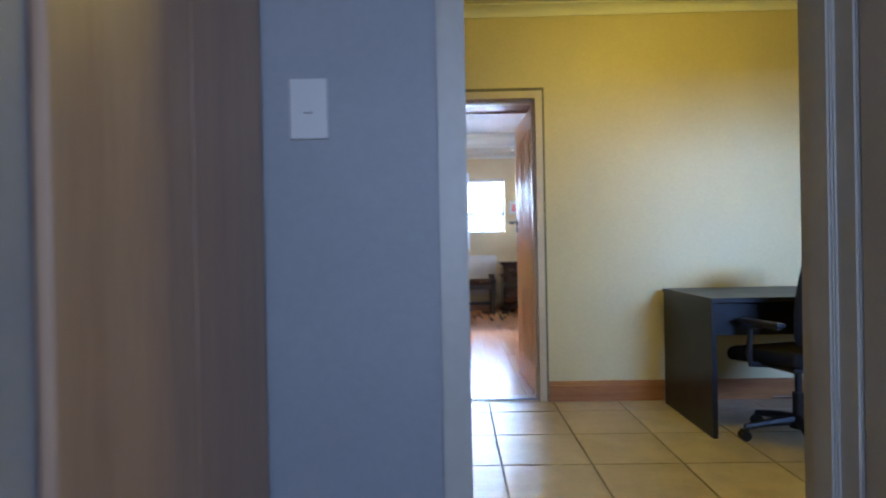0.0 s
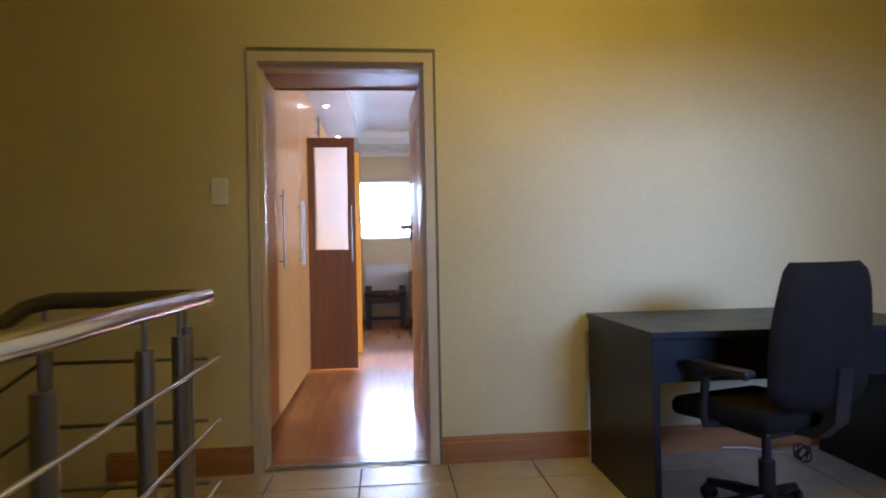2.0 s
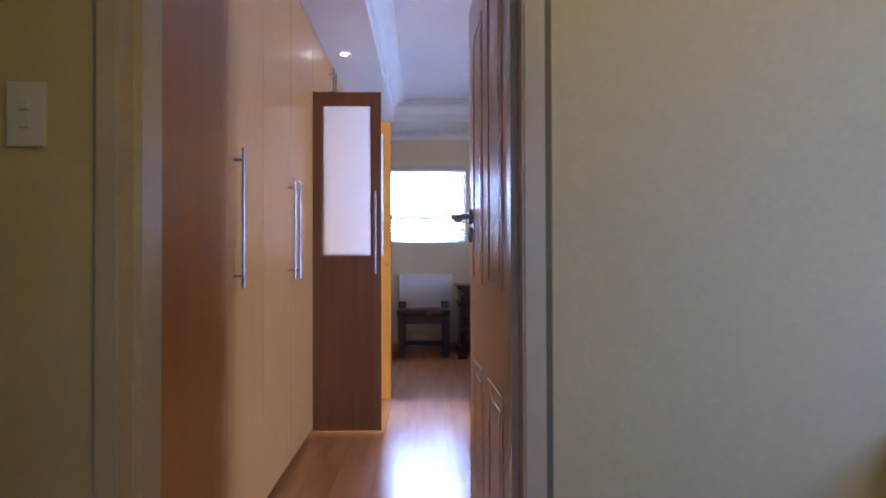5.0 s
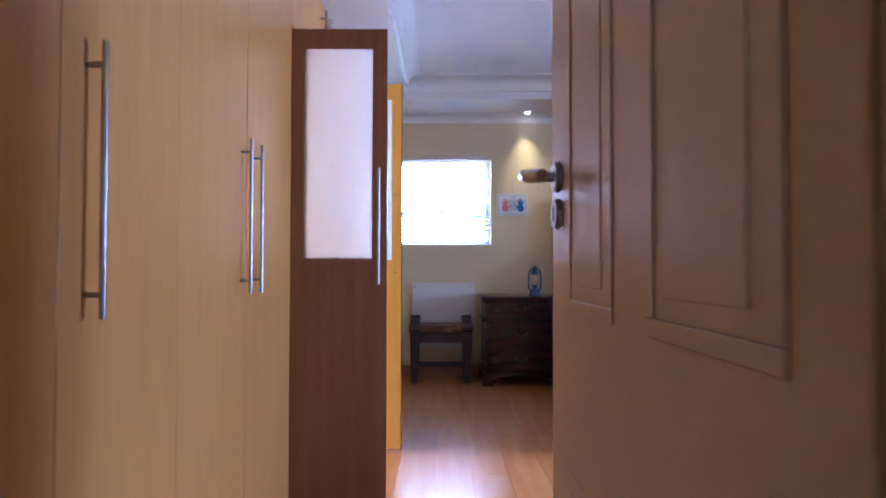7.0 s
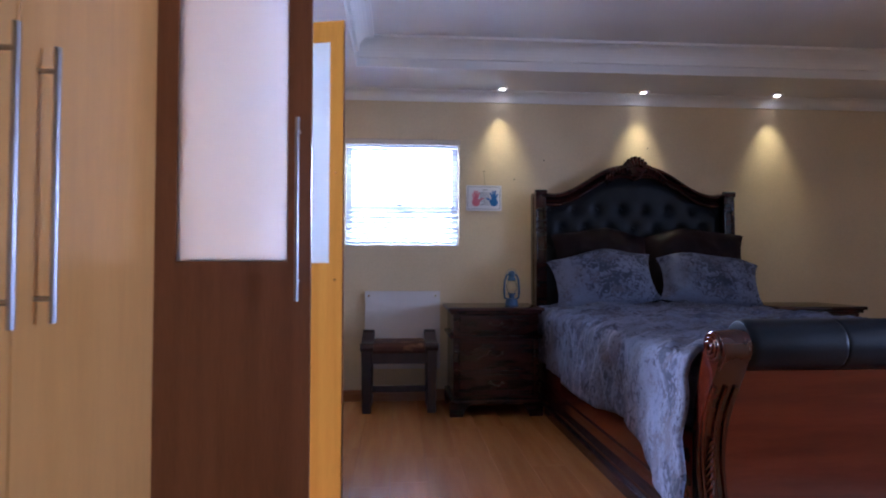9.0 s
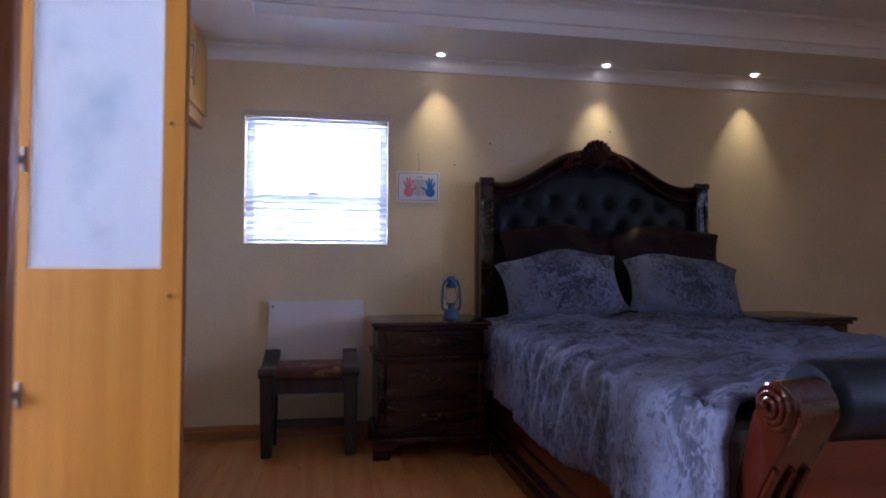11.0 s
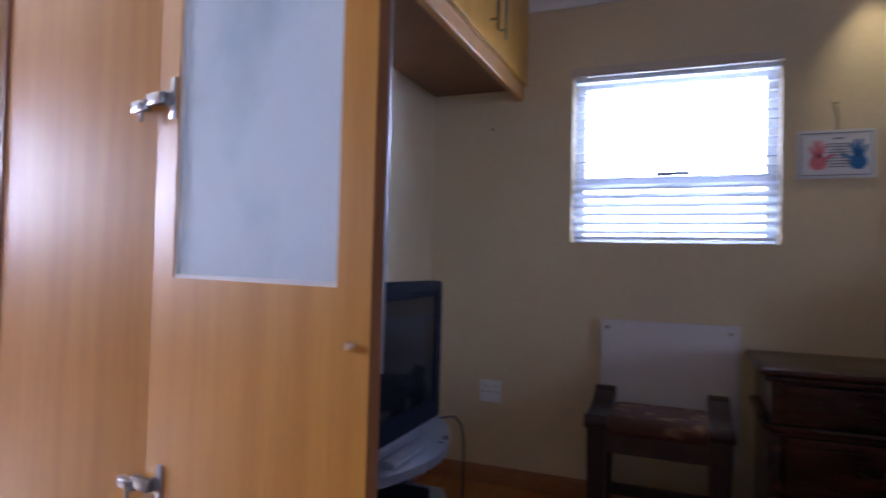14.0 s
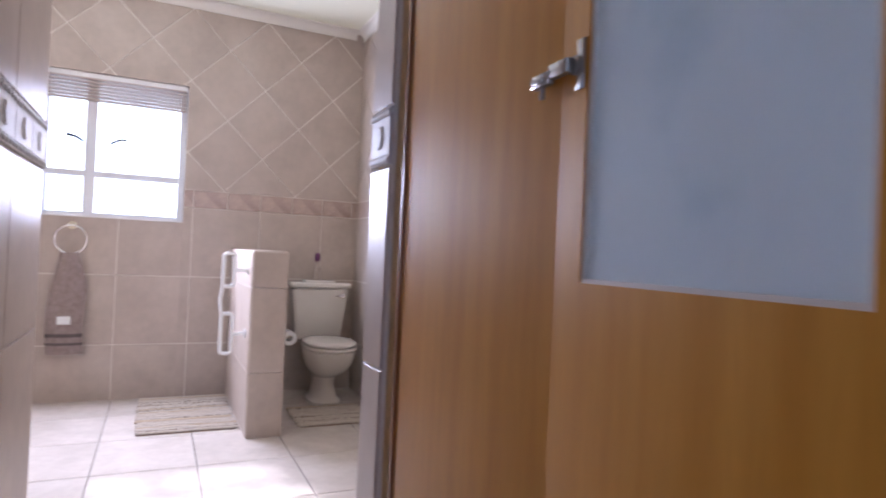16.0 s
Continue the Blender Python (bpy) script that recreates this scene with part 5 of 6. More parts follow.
tube(bm, [(0.10, 8.86, 0.582), (0.14, 8.93, 0.598), (0.165, 8.985, 0.592), (0.178, 9.025, 0.555), (0.182, 9.045, 0.48), (0.180, 9.05, 0.34), (0.172, 9.045, 0.18), (0.160, 9.06, 0.06), (0.13, 9.11, 0.012), (0.06, 9.22, 0.008), (-0.02, 9.36, 0.010)], 0.0045, 8)
part_cable = solid("power_cable", bm, BPLASTIC, "black power cable hanging from the tv stand", "cable", smooth=True)
bm = bmesh.new()
box(bm, -0.05, 0.005, 9.36, 9.40, 0.002, 0.03, bevel=0.006)
for dx in (-0.035, -0.01):
    rod(bm, (dx, 9.40, 0.016), (dx, 9.422, 0.016), 0.003, 6)
solid("plug", bm, BPLASTIC, "black mains plug lying on the floor", "plug", smooth=True)

for ob in (tv, stand, dvd, bar, part_cable):
    ob.location.x += 0.02

# ---- hall things ----
def desk():
    d = thing("desk", (2.5, 3.75, 0), "black melamine desk against the hall wall", "desk")
    part("top", boxes((1.867, 3.142, 3.363, 4.121, 0.725, 0.752), bevel=0.0015), BLACKMELA, d)
    part("side_panel", boxes((1.872, 1.900, 3.373, 4.111, 0.000, 0.725), bevel=0.001), BLACKMELA, d)
    part("side_panel", boxes((3.102, 3.132, 3.608, 4.111, 0.000, 0.725), bevel=0.001), BLACKMELA, d)
    part("apron", boxes((1.900, 3.102, 3.418, 3.436, 0.545, 0.725), bevel=0.001), BLACKMELA, d, "deep front apron")
    part("back_panel", boxes((1.900, 3.102, 4.073, 4.096, 0.520, 0.725), bevel=0.001), BLACKMELA, d)


desk()


def office_chair(m):
    c = thing("office_chair", (0, 0, 0), "black fabric swivel office chair on castors at the desk", "office chair")
    bm = bmesh.new()
    n = 18
    rows, rows2 = [], []
    for j in range(n + 1):
        v = j / n
        z = 0.50 + 0.52 * v
        half = 0.222 + 0.03 * math.sin(math.pi * min(1, v * 1.1)) - 0.02 * v
        if v > 0.9:
            half -= 0.03 * ((v - 0.9) / 0.1) ** 2
        if v < 0.15:
            half -= 0.07 * ((0.15 - v) / 0.15) ** 2
        row, row2 = [], []
        for i in range(n + 1):
            a = 2 * i / n - 1
            y = -0.255 - 0.05 * v + 0.05 * a * a
            th = 0.085 * (max(0, 1 - abs(a) ** 4) * max(0, 1 - abs(2 * v - 1) ** 6)) ** 0.5 + 0.006
            row.append(bm.verts.new((half * a, y - th / 2, z)))
            row2.append(bm.verts.new((half * a, y + th / 2, z)))
        rows.append(row)
        rows2.append(row2)
    for a, b in zip(rows, rows[1:]):
        for i in range(n):
            bm.faces.new((a[i], a[i + 1], b[i + 1], b[i]))
    for a, b in zip(rows2, rows2[1:]):
        for i in range(n):
            bm.faces.new((a[i], b[i], b[i + 1], a[i + 1]))
    for q, w in ((rows[0], rows2[0]), (rows[-1], rows2[-1])):
        for i in range(n):
            bm.faces.new((q[i], w[i], w[i + 1], q[i + 1]))
    for j in range(n):
        for k in (0, n):
            bm.faces.new((rows[j][k], rows[j + 1][k], rows2[j + 1][k], rows2[j][k]))
    part("backrest", bm, FABRIC, c, smooth=True)
    bm = bmesh.new()
    box(bm, -0.235, 0.235, -0.20, 0.27, 0.415, 0.495, bevel=0.036, seg=4)
    for v in bm.verts:
        v.co.z -= 0.03 * max(0, v.co.y - 0.12) / 0.15
        v.co.x *= 1 - 0.12 * max(0, -v.co.y) / 0.2
    part("seat", bm, FABRIC, c, smooth=True)
    part("seat_shell", boxes((-0.17, 0.17, -0.15, 0.19, 0.385, 0.418), bevel=0.012), BPLASTIC, c)
    bm = bmesh.new()
    prism(bm, [(-0.06, 0.385), (-0.235, 0.40), (-0.305, 0.47), (-0.325, 0.66), (-0.300, 0.66), (-0.275, 0.49), (-0.22, 0.43), (-0.06, 0.415)], "x", -0.035, 0.035)
    part("back_support", bm, BPLASTIC, c)
    for s in (-1, 1):
        bm = bmesh.new()
        tube(bm, [(s * 0.16, 0.04, 0.40), (s * 0.262, 0.04, 0.41), (s * 0.275, 0.04, 0.46), (s * 0.275, 0.02, 0.60), (s * 0.27, -0.06, 0.628), (s * 0.27, -0.16, 0.625)], 0.016, 10)
        box(bm, *sorted((s * 0.245, s * 0.298)), -0.18, 0.10, 0.622, 0.648, bevel=0.010)
        part("armrest", bm, BPLASTIC, c, smooth=True)
    bm = bmesh.new()
    rod(bm, (0, 0, 0.10), (0, 0, 0.25), 0.030, 16)
    rod(bm, (0, 0, 0.25), (0, 0, 0.385), 0.017, 14)
    rod(bm, (0, 0, 0.065), (0, 0, 0.12), 0.048, 18, 0.036)
    part("gas_column", bm, BPLASTIC, c, smooth=True)
    for k in range(5):
        a = 2 * math.pi * k / 5 + 0.35
        e = Vector((math.cos(a), math.sin(a), 0))
        q = Vector((-e.y, e.x, 0))
        bm = bmesh.new()
        tube(bm, [e * 0.03 + Vector((0, 0, 0.105)), e * 0.16 + Vector((0, 0, 0.092)), e * 0.285 + Vector((0, 0, 0.070))], [0.028, 0.022, 0.016], 8)
        part("base_arm", bm, BPLASTIC, c, smooth=True)
        bm = bmesh.new()
        o = e * 0.285
        for s in (-1, 1):
            rod(bm, o + q * s * 0.008 + Vector((0, 0, 0.027)), o + q * s * 0.024 + Vector((0, 0, 0.027)), 0.027, 14)
        box(bm, o.x - 0.018, o.x + 0.018, o.y - 0.018, o.y + 0.018, 0.035, 0.062, bevel=0.006)
        part("castor", bm, BPLASTIC, c, smooth=True)
    c.matrix_basis = m
    return c


office_chair(pose(2.31, 3.345, 0, 0, 0, 16))
bm = bmesh.new()
tube(bm, [(2.60, 4.16, 0.02), (2.70, 4.10, 0.035), (2.78, 4.04, 0.03), (2.86, 3.99, 0.04)], 0.004, 6)
solid("desk_cable", bm, WHITE, "thin pale cable lying under the desk", "cable")
bm = bmesh.new()
for k in range(4):
    tube(bm, [(2.90 + 0.042 * math.cos(a), 3.96 + 0.03 * math.sin(a + k), 0.044 + 0.036 * math.sin(a)) for a in [2 * math.pi * i / 16 for i in range(16)]], 0.004, 6, closed=True)
solid("cable_coil", bm, BPLASTIC, "small coil of cable under the desk", "cable", smooth=True)

# steel balustrade round the stair
RX, RY = 0.297, 3.058
rail = thing("stair_railing", (RX, 2.4, 0), "polished steel stair railing with thin cross bars", "railing")
bm = bmesh.new()
tube(bm, [(RX, 1.62, 0.955), (RX, RY + 0.016, 0.955)], 0.0255, 18)
part("handrail", bm, CHROME, rail, "shiny round handrail", smooth=True)
for y in (1.72, 2.17, 2.59, 2.83):
    bm = bmesh.new()
    rod(bm, (RX, y, 0.0), (RX, y, 0.865), 0.021, 16)
    rod(bm, (RX, y, 0.865), (RX, y, 0.935), 0.006, 8)
    lathe(bm, [(0.045, 0), (0.045, 0.006), (0.024, 0.012)], (RX, y, 0), 18)
    part("post", bm, STEEL, rail, smooth=True)
for z in (0.76, 0.565, 0.37, 0.175):
    bm = bmesh.new()
    rod(bm, (RX + 0.030, 1.62, z), (RX + 0.030, RY + 0.03, z), 0.0065, 10)
    part("cross_bar", bm, CHROME, rail, smooth=True)
# same railing design; darker steel puts its shade into the colour
back = thing("stair_railing", (0, RY, 0), "stair railing beside the top of the flight, in darker steel for its shade", "railing")
bm = bmesh.new()
tube(bm, [(RX + 0.01, RY, 0.953), (-0.15, RY, 0.953), (-0.22, RY, 0.935), (-1.3, RY, 0.19)], 0.0255, 16)
part("handrail", bm, STEEL, back, smooth=True)
for x in (0.24, -0.17):
    bm = bmesh.new()
    rod(bm, (x, RY, 0.0), (x, RY, 0.865), 0.021, 16)
    rod(bm, (x, RY, 0.865), (x, RY, 0.935), 0.006, 8)
    part("post", bm, STEEL, back, smooth=True)
for z in (0.76, 0.565, 0.37, 0.175):
    bm = bmesh.new()
    tube(bm, [(RX, RY + 0.028, z), (-0.20, RY + 0.028, z), (-1.3, RY + 0.028, z - 0.745)], 0.0065, 8)
    part("cross_bar", bm, STEEL, back, smooth=True)
bm = bmesh.new()
rod(bm, (-1.1, RY, -0.53), (-1.1, RY, 0.30), 0.021, 14)
part("post", bm, STEEL, back, smooth=True)
stairs = thing("stairs", (-1.3, 3.65, -2.7), "dark wood stair flight going down from the landing", "stairs", kind="structure")
for k in range(8):
    x1 = -0.45 - 0.26 * k
    z = -0.175 * (k + 1)
    part("tread", boxes((x1 - 0.285, x1 - 0.002, 3.115, 4.195, z - 0.03, z), bevel=0.005), SKIRT, stairs)
    part("riser", boxes((x1 - 0.02, x1 - 0.004, 3.115, 4.195, z, z + 0.140)), SKIRT, stairs)
part("string_board", boxes((-2.5, -0.45, 3.08, 3.112, -1.72, -1.45)), SKIRT, stairs)
# first room: side of a wooden cupboard
DULLWOOD = pbr("dull_brown_laminate", (0.46, 0.30, 0.19), (0.53, 0.36, 0.23), 0.4, 3.0, stretch=(6, 6, 0.3), fine=0.08)
nw = thing("cupboard", (-0.15, 1.1, 0), "brown wooden built-in cupboard beside the doorway", "cupboard")
part("body", boxes((-0.46, 0.084, 0.715, 1.405, 0.0, 2.60)), DULLWOOD, nw)
for a, b in ((0.717, 1.058), (1.061, 1.403)):
    part("door", boxes((0.086, 0.105, a, b, 0.06, 2.58), bevel=0.002), DULLWOOD, nw)

# ---- bathroom things ----
bw = bath_thing("window_5", (BX - 0.1, (WY0 + WY1) / 2, WZ0), "white-framed bathroom window with a raised blind", "window")
tagged(bw, kind="structure")
xa, xb = BX - 0.15, BX - 0.10
ym, zt = -0.905, 1.60
bm = boxes((xa, xb, WY0, WY0 + 0.045, WZ0, WZ1), (xa, xb, WY1 - 0.045, WY1, WZ0, WZ1), (xa, xb, WY0 + 0.045, WY1 - 0.045, WZ0, WZ0 + 0.04), (xa, xb, WY0 + 0.045, WY1 - 0.045, WZ1 - 0.045, WZ1), bevel=0.004)
part("window_frame", bm, WINFRAME, bw)
part("mullion", boxes((xa, xb, ym - 0.035, ym + 0.035, WZ0 + 0.04, WZ1 - 0.045), bevel=0.004), WINFRAME, bw)
for a, b in ((WY0 + 0.045, ym - 0.035), (ym + 0.035, WY1 - 0.045)):
    part("transom", boxes((xa, xb, a, b, zt - 0.022, zt + 0.022), bevel=0.004), WINFRAME, bw)
    for c, d in ((WZ0 + 0.04, zt - 0.022), (zt + 0.022, WZ1 - 0.045)):
        p = part("pane", boxes((xa + 0.022, xa + 0.027, a, b, c, d)), GLASS, bw)
        p.visible_shadow = False
for y, s in ((ym - 0.05, -1), (ym + 0.13, 1)):
    bm = bmesh.new()
    tube(bm, [(xb, y, 1.83), (xb + 0.02, y, 1.83), (xb + 0.025, y + s * 0.05, 1.855), (xb + 0.025, y + s * 0.10, 1.862)], 0.010, 8)
    part("stay", bm, BPLASTIC, bw, "dark window catch")
part("window_sill", boxes((xb, BX + 0.012, WY0, WY1, WZ0 - 0.001, WZ0 + 0.012), bevel=0.003), GWHITE, bw)
rb = bath_thing("roman_blind", (BX - 0.03, (WY0 + WY1) / 2, 2.10), "beige slatted blind gathered at the top of the bathroom window", "blind")
for k in range(7):
    part("slat", boxes((BX - 0.055, BX - 0.012, WY0 + 0.012, WY1 - 0.012, 2.105 + 0.024 * k, 2.121 + 0.024 * k), bevel=0.004), BTILE, rb)
part("headrail", boxes((BX - 0.06, BX - 0.010, WY0 + 0.012, WY1 - 0.012, 2.262, 2.296), bevel=0.003), GWHITE, rb)

# toilet, facing +x with its cistern on the far wall
ty = 0.735
wc = bath_thing("toilet", (-3.2, ty, 0), "white ceramic toilet with a close-coupled cistern", "toilet")


def oval(bm, rows, seg=32):
    """Stacked ovals: (z, middle x, half length, half width)."""
    rings = []
    for z, cx, a, b in rows:
        ring = []
        for k in range(seg):
            t = 2 * math.pi * k / seg
            c, s = math.cos(t), math.sin(t)
            ring.append(bm.verts.new((cx + a * math.copysign(abs(c) ** 0.85, c), ty + b * math.copysign(abs(s) ** 0.9, s), z)))
        rings.append(ring)
    for p, q in zip(rings, rings[1:]):
        for k in range(seg):
            bm.faces.new((p[k], p[(k + 1) % seg], q[(k + 1) % seg], q[k]))
    bm.faces.new(rings[0][::-1])
    bm.faces.new(rings[-1])


bm = bmesh.new()
oval(bm, [(0, -3.28, 0.20, 0.125), (0.02, -3.28, 0.20, 0.125), (0.05, -3.28, 0.160, 0.095), (0.13, -3.29, 0.135, 0.078), (0.19, -3.28, 0.135, 0.080), (0.225, -3.23, 0.175, 0.112), (0.26, -3.20, 0.215, 0.145), (0.31, -3.175, 0.243, 0.170), (0.36, -3.165, 0.257, 0.181), (0.395, -3.16, 0.262, 0.184), (0.408, -3.16, 0.252, 0.176)])
part("bowl", bm, CERAMIC, wc, smooth=True)
bm = bmesh.new()
oval(bm, [(0.408, -3.155, 0.235, 0.160), (0.416, -3.155, 0.240, 0.165), (0.417, -3.155, 0.264, 0.189), (0.421, -3.155, 0.270, 0.194), (0.434, -3.155, 0.270, 0.194), (0.438, -3.155, 0.264, 0.188), (0.439, -3.155, 0.235, 0.160), (0.447, -3.155, 0.235, 0.160)])
part("seat", bm, CERAMIC, wc, smooth=True)
bm = bmesh.new()
oval(bm, [(0.4475, -3.155, 0.260, 0.186), (0.451, -3.155, 0.266, 0.190), (0.463, -3.155, 0.264, 0.188), (0.472, -3.155, 0.235, 0.165), (0.476, -3.155, 0.18, 0.12)])
part("lid", bm, CERAMIC, wc, smooth=True)
bm = bmesh.new()
rings = []
for z, w, d in ((0.425, 0.175, 0.15), (0.45, 0.178, 0.16), (0.83, 0.222, 0.185)):
    rings.append([bm.verts.new((BX + 0.008 if i in (0, 3) else BX + 0.008 + d, ty + (w if i in (2, 3) else -w), z)) for i in range(4)])
for a, b in zip(rings, rings[1:]):
    for k in range(4):
        bm.faces.new((a[k], a[(k + 1) % 4], b[(k + 1) % 4], b[k]))
bm.faces.new(rings[0][::-1])
bm.faces.new(rings[-1])
bmesh.ops.bevel(bm, geom=bm.edges[:], offset=0.014, segments=3, affect="EDGES")
part("cistern", bm, CERAMIC, wc, smooth=True)
bm = bmesh.new()
box(bm, BX + 0.008, BX + 0.205, ty - 0.238, ty + 0.238, 0.832, 0.872, bevel=0.014, seg=3)
box(bm, BX + 0.02, BX + 0.16, ty - 0.12, ty + 0.12, 0.868, 0.888, bevel=0.009, seg=3)
part("cistern_lid", bm, CERAMIC, wc, smooth=True)
bm = bmesh.new()
rod(bm, (BX + 0.185, ty + 0.17, 0.775), (BX + 0.212, ty + 0.17, 0.775), 0.016, 14)
tube(bm, [(BX + 0.208, ty + 0.17, 0.775), (BX + 0.214, ty + 0.11, 0.770)], 0.006, 8)
part("flush_lever", bm, CHROME, wc, smooth=True)
bs = bath_thing("air_freshener", (BX + 0.10, ty - 0.02, 0.888), "slim clear air freshener with a purple cap on the cistern", "air freshener")
bm = bmesh.new()
lathe(bm, [(0.024, 0), (0.026, 0.01), (0.022, 0.10), (0.012, 0.13), (0.012, 0.15)], (BX + 0.10, ty - 0.02, 0.888), 16)
part("bottle", bm, glass_mat("clear_plastic", 0.1), bs, smooth=True)
bm = bmesh.new()
lathe(bm, [(0.018, 0.15), (0.020, 0.155), (0.020, 0.205), (0.014, 0.215)], (BX + 0.10, ty - 0.02, 0.888), 14)
part("cap", bm, pbr("purple_cap", (0.12, 0.03, 0.10), (0.16, 0.05, 0.13), 0.4, 6.0), bs, "dark purple cap", smooth=True)

# roll holder on the partition
rh = bath_thing("toilet_roll_holder", (-2.75, 0.33, 0.55), "chrome toilet roll holder with a paper roll on the partition", "toilet roll holder")
bm = bmesh.new()
tube(bm, [(-2.80, 0.284, 0.66), (-2.80, 0.34, 0.66), (-2.78, 0.345, 0.60), (-2.72, 0.345, 0.575), (-2.64, 0.345, 0.575)], 0.005, 8)
rod(bm, (-2.80, 0.283, 0.66), (-2.80, 0.290, 0.66), 0.022, 14)
part("arm", bm, CHROME, rh, smooth=True)
bm = bmesh.new()
n = 24
for (ra, xa2), (rb2, xb2) in (((0.045, -2.755), (0.045, -2.655)), ((0.045, -2.655), (0.020, -2.655)), ((0.020, -2.655), (0.020, -2.755)), ((0.020, -2.755), (0.045, -2.755))):
    p = [bm.verts.new((xa2, 0.345 + ra * math.cos(2 * math.pi * k / n), 0.56 + ra * math.sin(2 * math.pi * k / n))) for k in range(n)]
    q = [bm.verts.new((xb2, 0.345 + rb2 * math.cos(2 * math.pi * k / n), 0.56 + rb2 * math.sin(2 * math.pi * k / n))) for k in range(n)]
    for k in range(n):
        bm.faces.new((p[k], p[(k + 1) % n], q[(k + 1) % n], q[k]))
part("paper_roll", bm, GWHITE, rh, "white paper roll", smooth=True)

# white grab rails on the shower side of the partition
for z0, z1, xo in ((0.885, 1.085, -2.62), (0.48, 0.72, -2.62)):
    gr = bath_thing("grab_rail", (xo, 0.0, z0), "white tubular grab loop fixed to the partition", "grab rail", "grab rails on the partition")
    zc = (z0 + z1) / 2
    pts = []
    for a, b, start in ((0, 0, 1.0), (1, 0, 1.5), (1, 1, 0.0), (0, 1, 0.5)):
        cy, cz = -0.055 + 0.025 * a, z0 + 0.02 + (z1 - z0 - 0.04) * b
        for k in range(4):
            ang = math.pi * (start + k / 6)
            pts.append((xo, cy + 0.02 * math.cos(ang), cz + 0.02 * math.sin(ang)))
    bm = bmesh.new()
    tube(bm, pts, 0.011, 10, closed=True)
    part("loop", bm, GWHITE, gr, smooth=True)
    bm = bmesh.new()
    rod(bm, (xo, -0.012, zc), (xo, 0.072, zc), 0.011, 12)
    rod(bm, (xo, 0.060, zc), (xo, 0.072, zc), 0.026, 16)
    part("bracket", bm, GWHITE, gr, smooth=True)
bm = bmesh.new()
tube(bm, [(-2.62, -0.072, 0.90), (-2.62, -0.088, 0.80), (-2.62, -0.072, 0.70)], 0.011, 10)
ob = solid("grab_rail_link", bm, GWHITE, "white tube joining the two grab loops", "grab rail", smooth=True)
ob.matrix_basis = BATH @ Matrix.Translation(ROOT[ob])

# towel ring with a towel
tr = bath_thing("towel_ring", (BX, -0.98, 1.05), "chrome towel ring on the tiled wall", "towel ring")
bm = bmesh.new()
tube(bm, [(BX + 0.045, -0.98 + 0.098 * math.sin(a), 1.125 + 0.098 * math.cos(a)) for a in [2 * math.pi * k / 32 for k in range(32)]], 0.006, 8, closed=True)
part("ring", bm, CHROME, tr, smooth=True)
bm = bmesh.new()
rod(bm, (BX + 0.007, -0.98, 1.225), (BX + 0.05, -0.98, 1.225), 0.012, 12)
rod(bm, (BX + 0.007, -0.98, 1.225), (BX + 0.014, -0.98, 1.225), 0.028, 18)
part("mount", bm, CHROME, tr, smooth=True)
TOWEL = pbr("taupe_towel", (0.26, 0.20, 0.18), (0.33, 0.26, 0.24), 0.95, 30.0, bump=0.003, bump_scale=160)
TOWEL2 = pbr("dark_towel_band", (0.10, 0.08, 0.075), (0.14, 0.11, 0.10), 0.95, 30.0, bump=0.003, bump_scale=160)
tw = bath_thing("towel", (BX + 0.05, -0.98, 0.32), "taupe bath towel with dark bands hanging from the ring", "towel")


def cloth(z0, z1, mat, name, label="", out=0.0):
    bm = bmesh.new()
    nu, nv = 26, 24
    rows = []
    for j in range(nv + 1):
        z = z0 + (z1 - z0) * j / nv
        k = min(1.0, (1.035 - z) / 0.25)
        half = 0.055 + 0.055 * k
        row = []
        for i in range(nu + 1):
            a = 2 * math.pi * i / nu
            d = 0.016 + 0.012 * math.sin(3 * a + 6 * z) * 0.6 + out
            row.append(bm.verts.new((BX + 0.050 + (d + 0.010 * k) * math.sin(a), -0.985 + (half + out) * math.cos(a) + 0.010 * math.sin(9 * z), z)))
        rows.append(row)
    for p, q in zip(rows, rows[1:]):
        for i in range(nu):
            bm.faces.new((p[i], p[i + 1], q[i + 1], q[i]))
    bm.faces.new([rows[0][i] for i in range(nu)][::-1])
    bm.faces.new([rows[-1][i] for i in range(nu)])
    bmesh.ops.remove_doubles(bm, verts=bm.verts, dist=1e-5)
    return part(name, bm, mat, tw, label, smooth=True)


cloth(0.34, 1.035, TOWEL, "cloth")
cloth(0.400, 0.418, TOWEL2, "band", "dark woven band", 0.002)
cloth(0.455, 0.480, TOWEL2, "band", "dark woven band", 0.002)
part("motif", boxes((BX + 0.080, BX + 0.088, -1.035, -0.955, 0.545, 0.60), bevel=0.003), GWHITE, tw, "pale embroidered motif")

# rag rugs
RAGS = [pbr("rag_" + n, a, b, 0.95, 40.0, stretch=(1, 4, 1), bump=0.003, bump_scale=90) for n, a, b in (("cream", (0.50, 0.44, 0.37), (0.62, 0.56, 0.48)), ("brown", (0.20, 0.14, 0.10), (0.30, 0.22, 0.16)), ("flecked", (0.16, 0.12, 0.09), (0.68, 0.62, 0.52)), ("tan", (0.46, 0.36, 0.25), (0.55, 0.45, 0.33)))]
rng = random.Random(5)


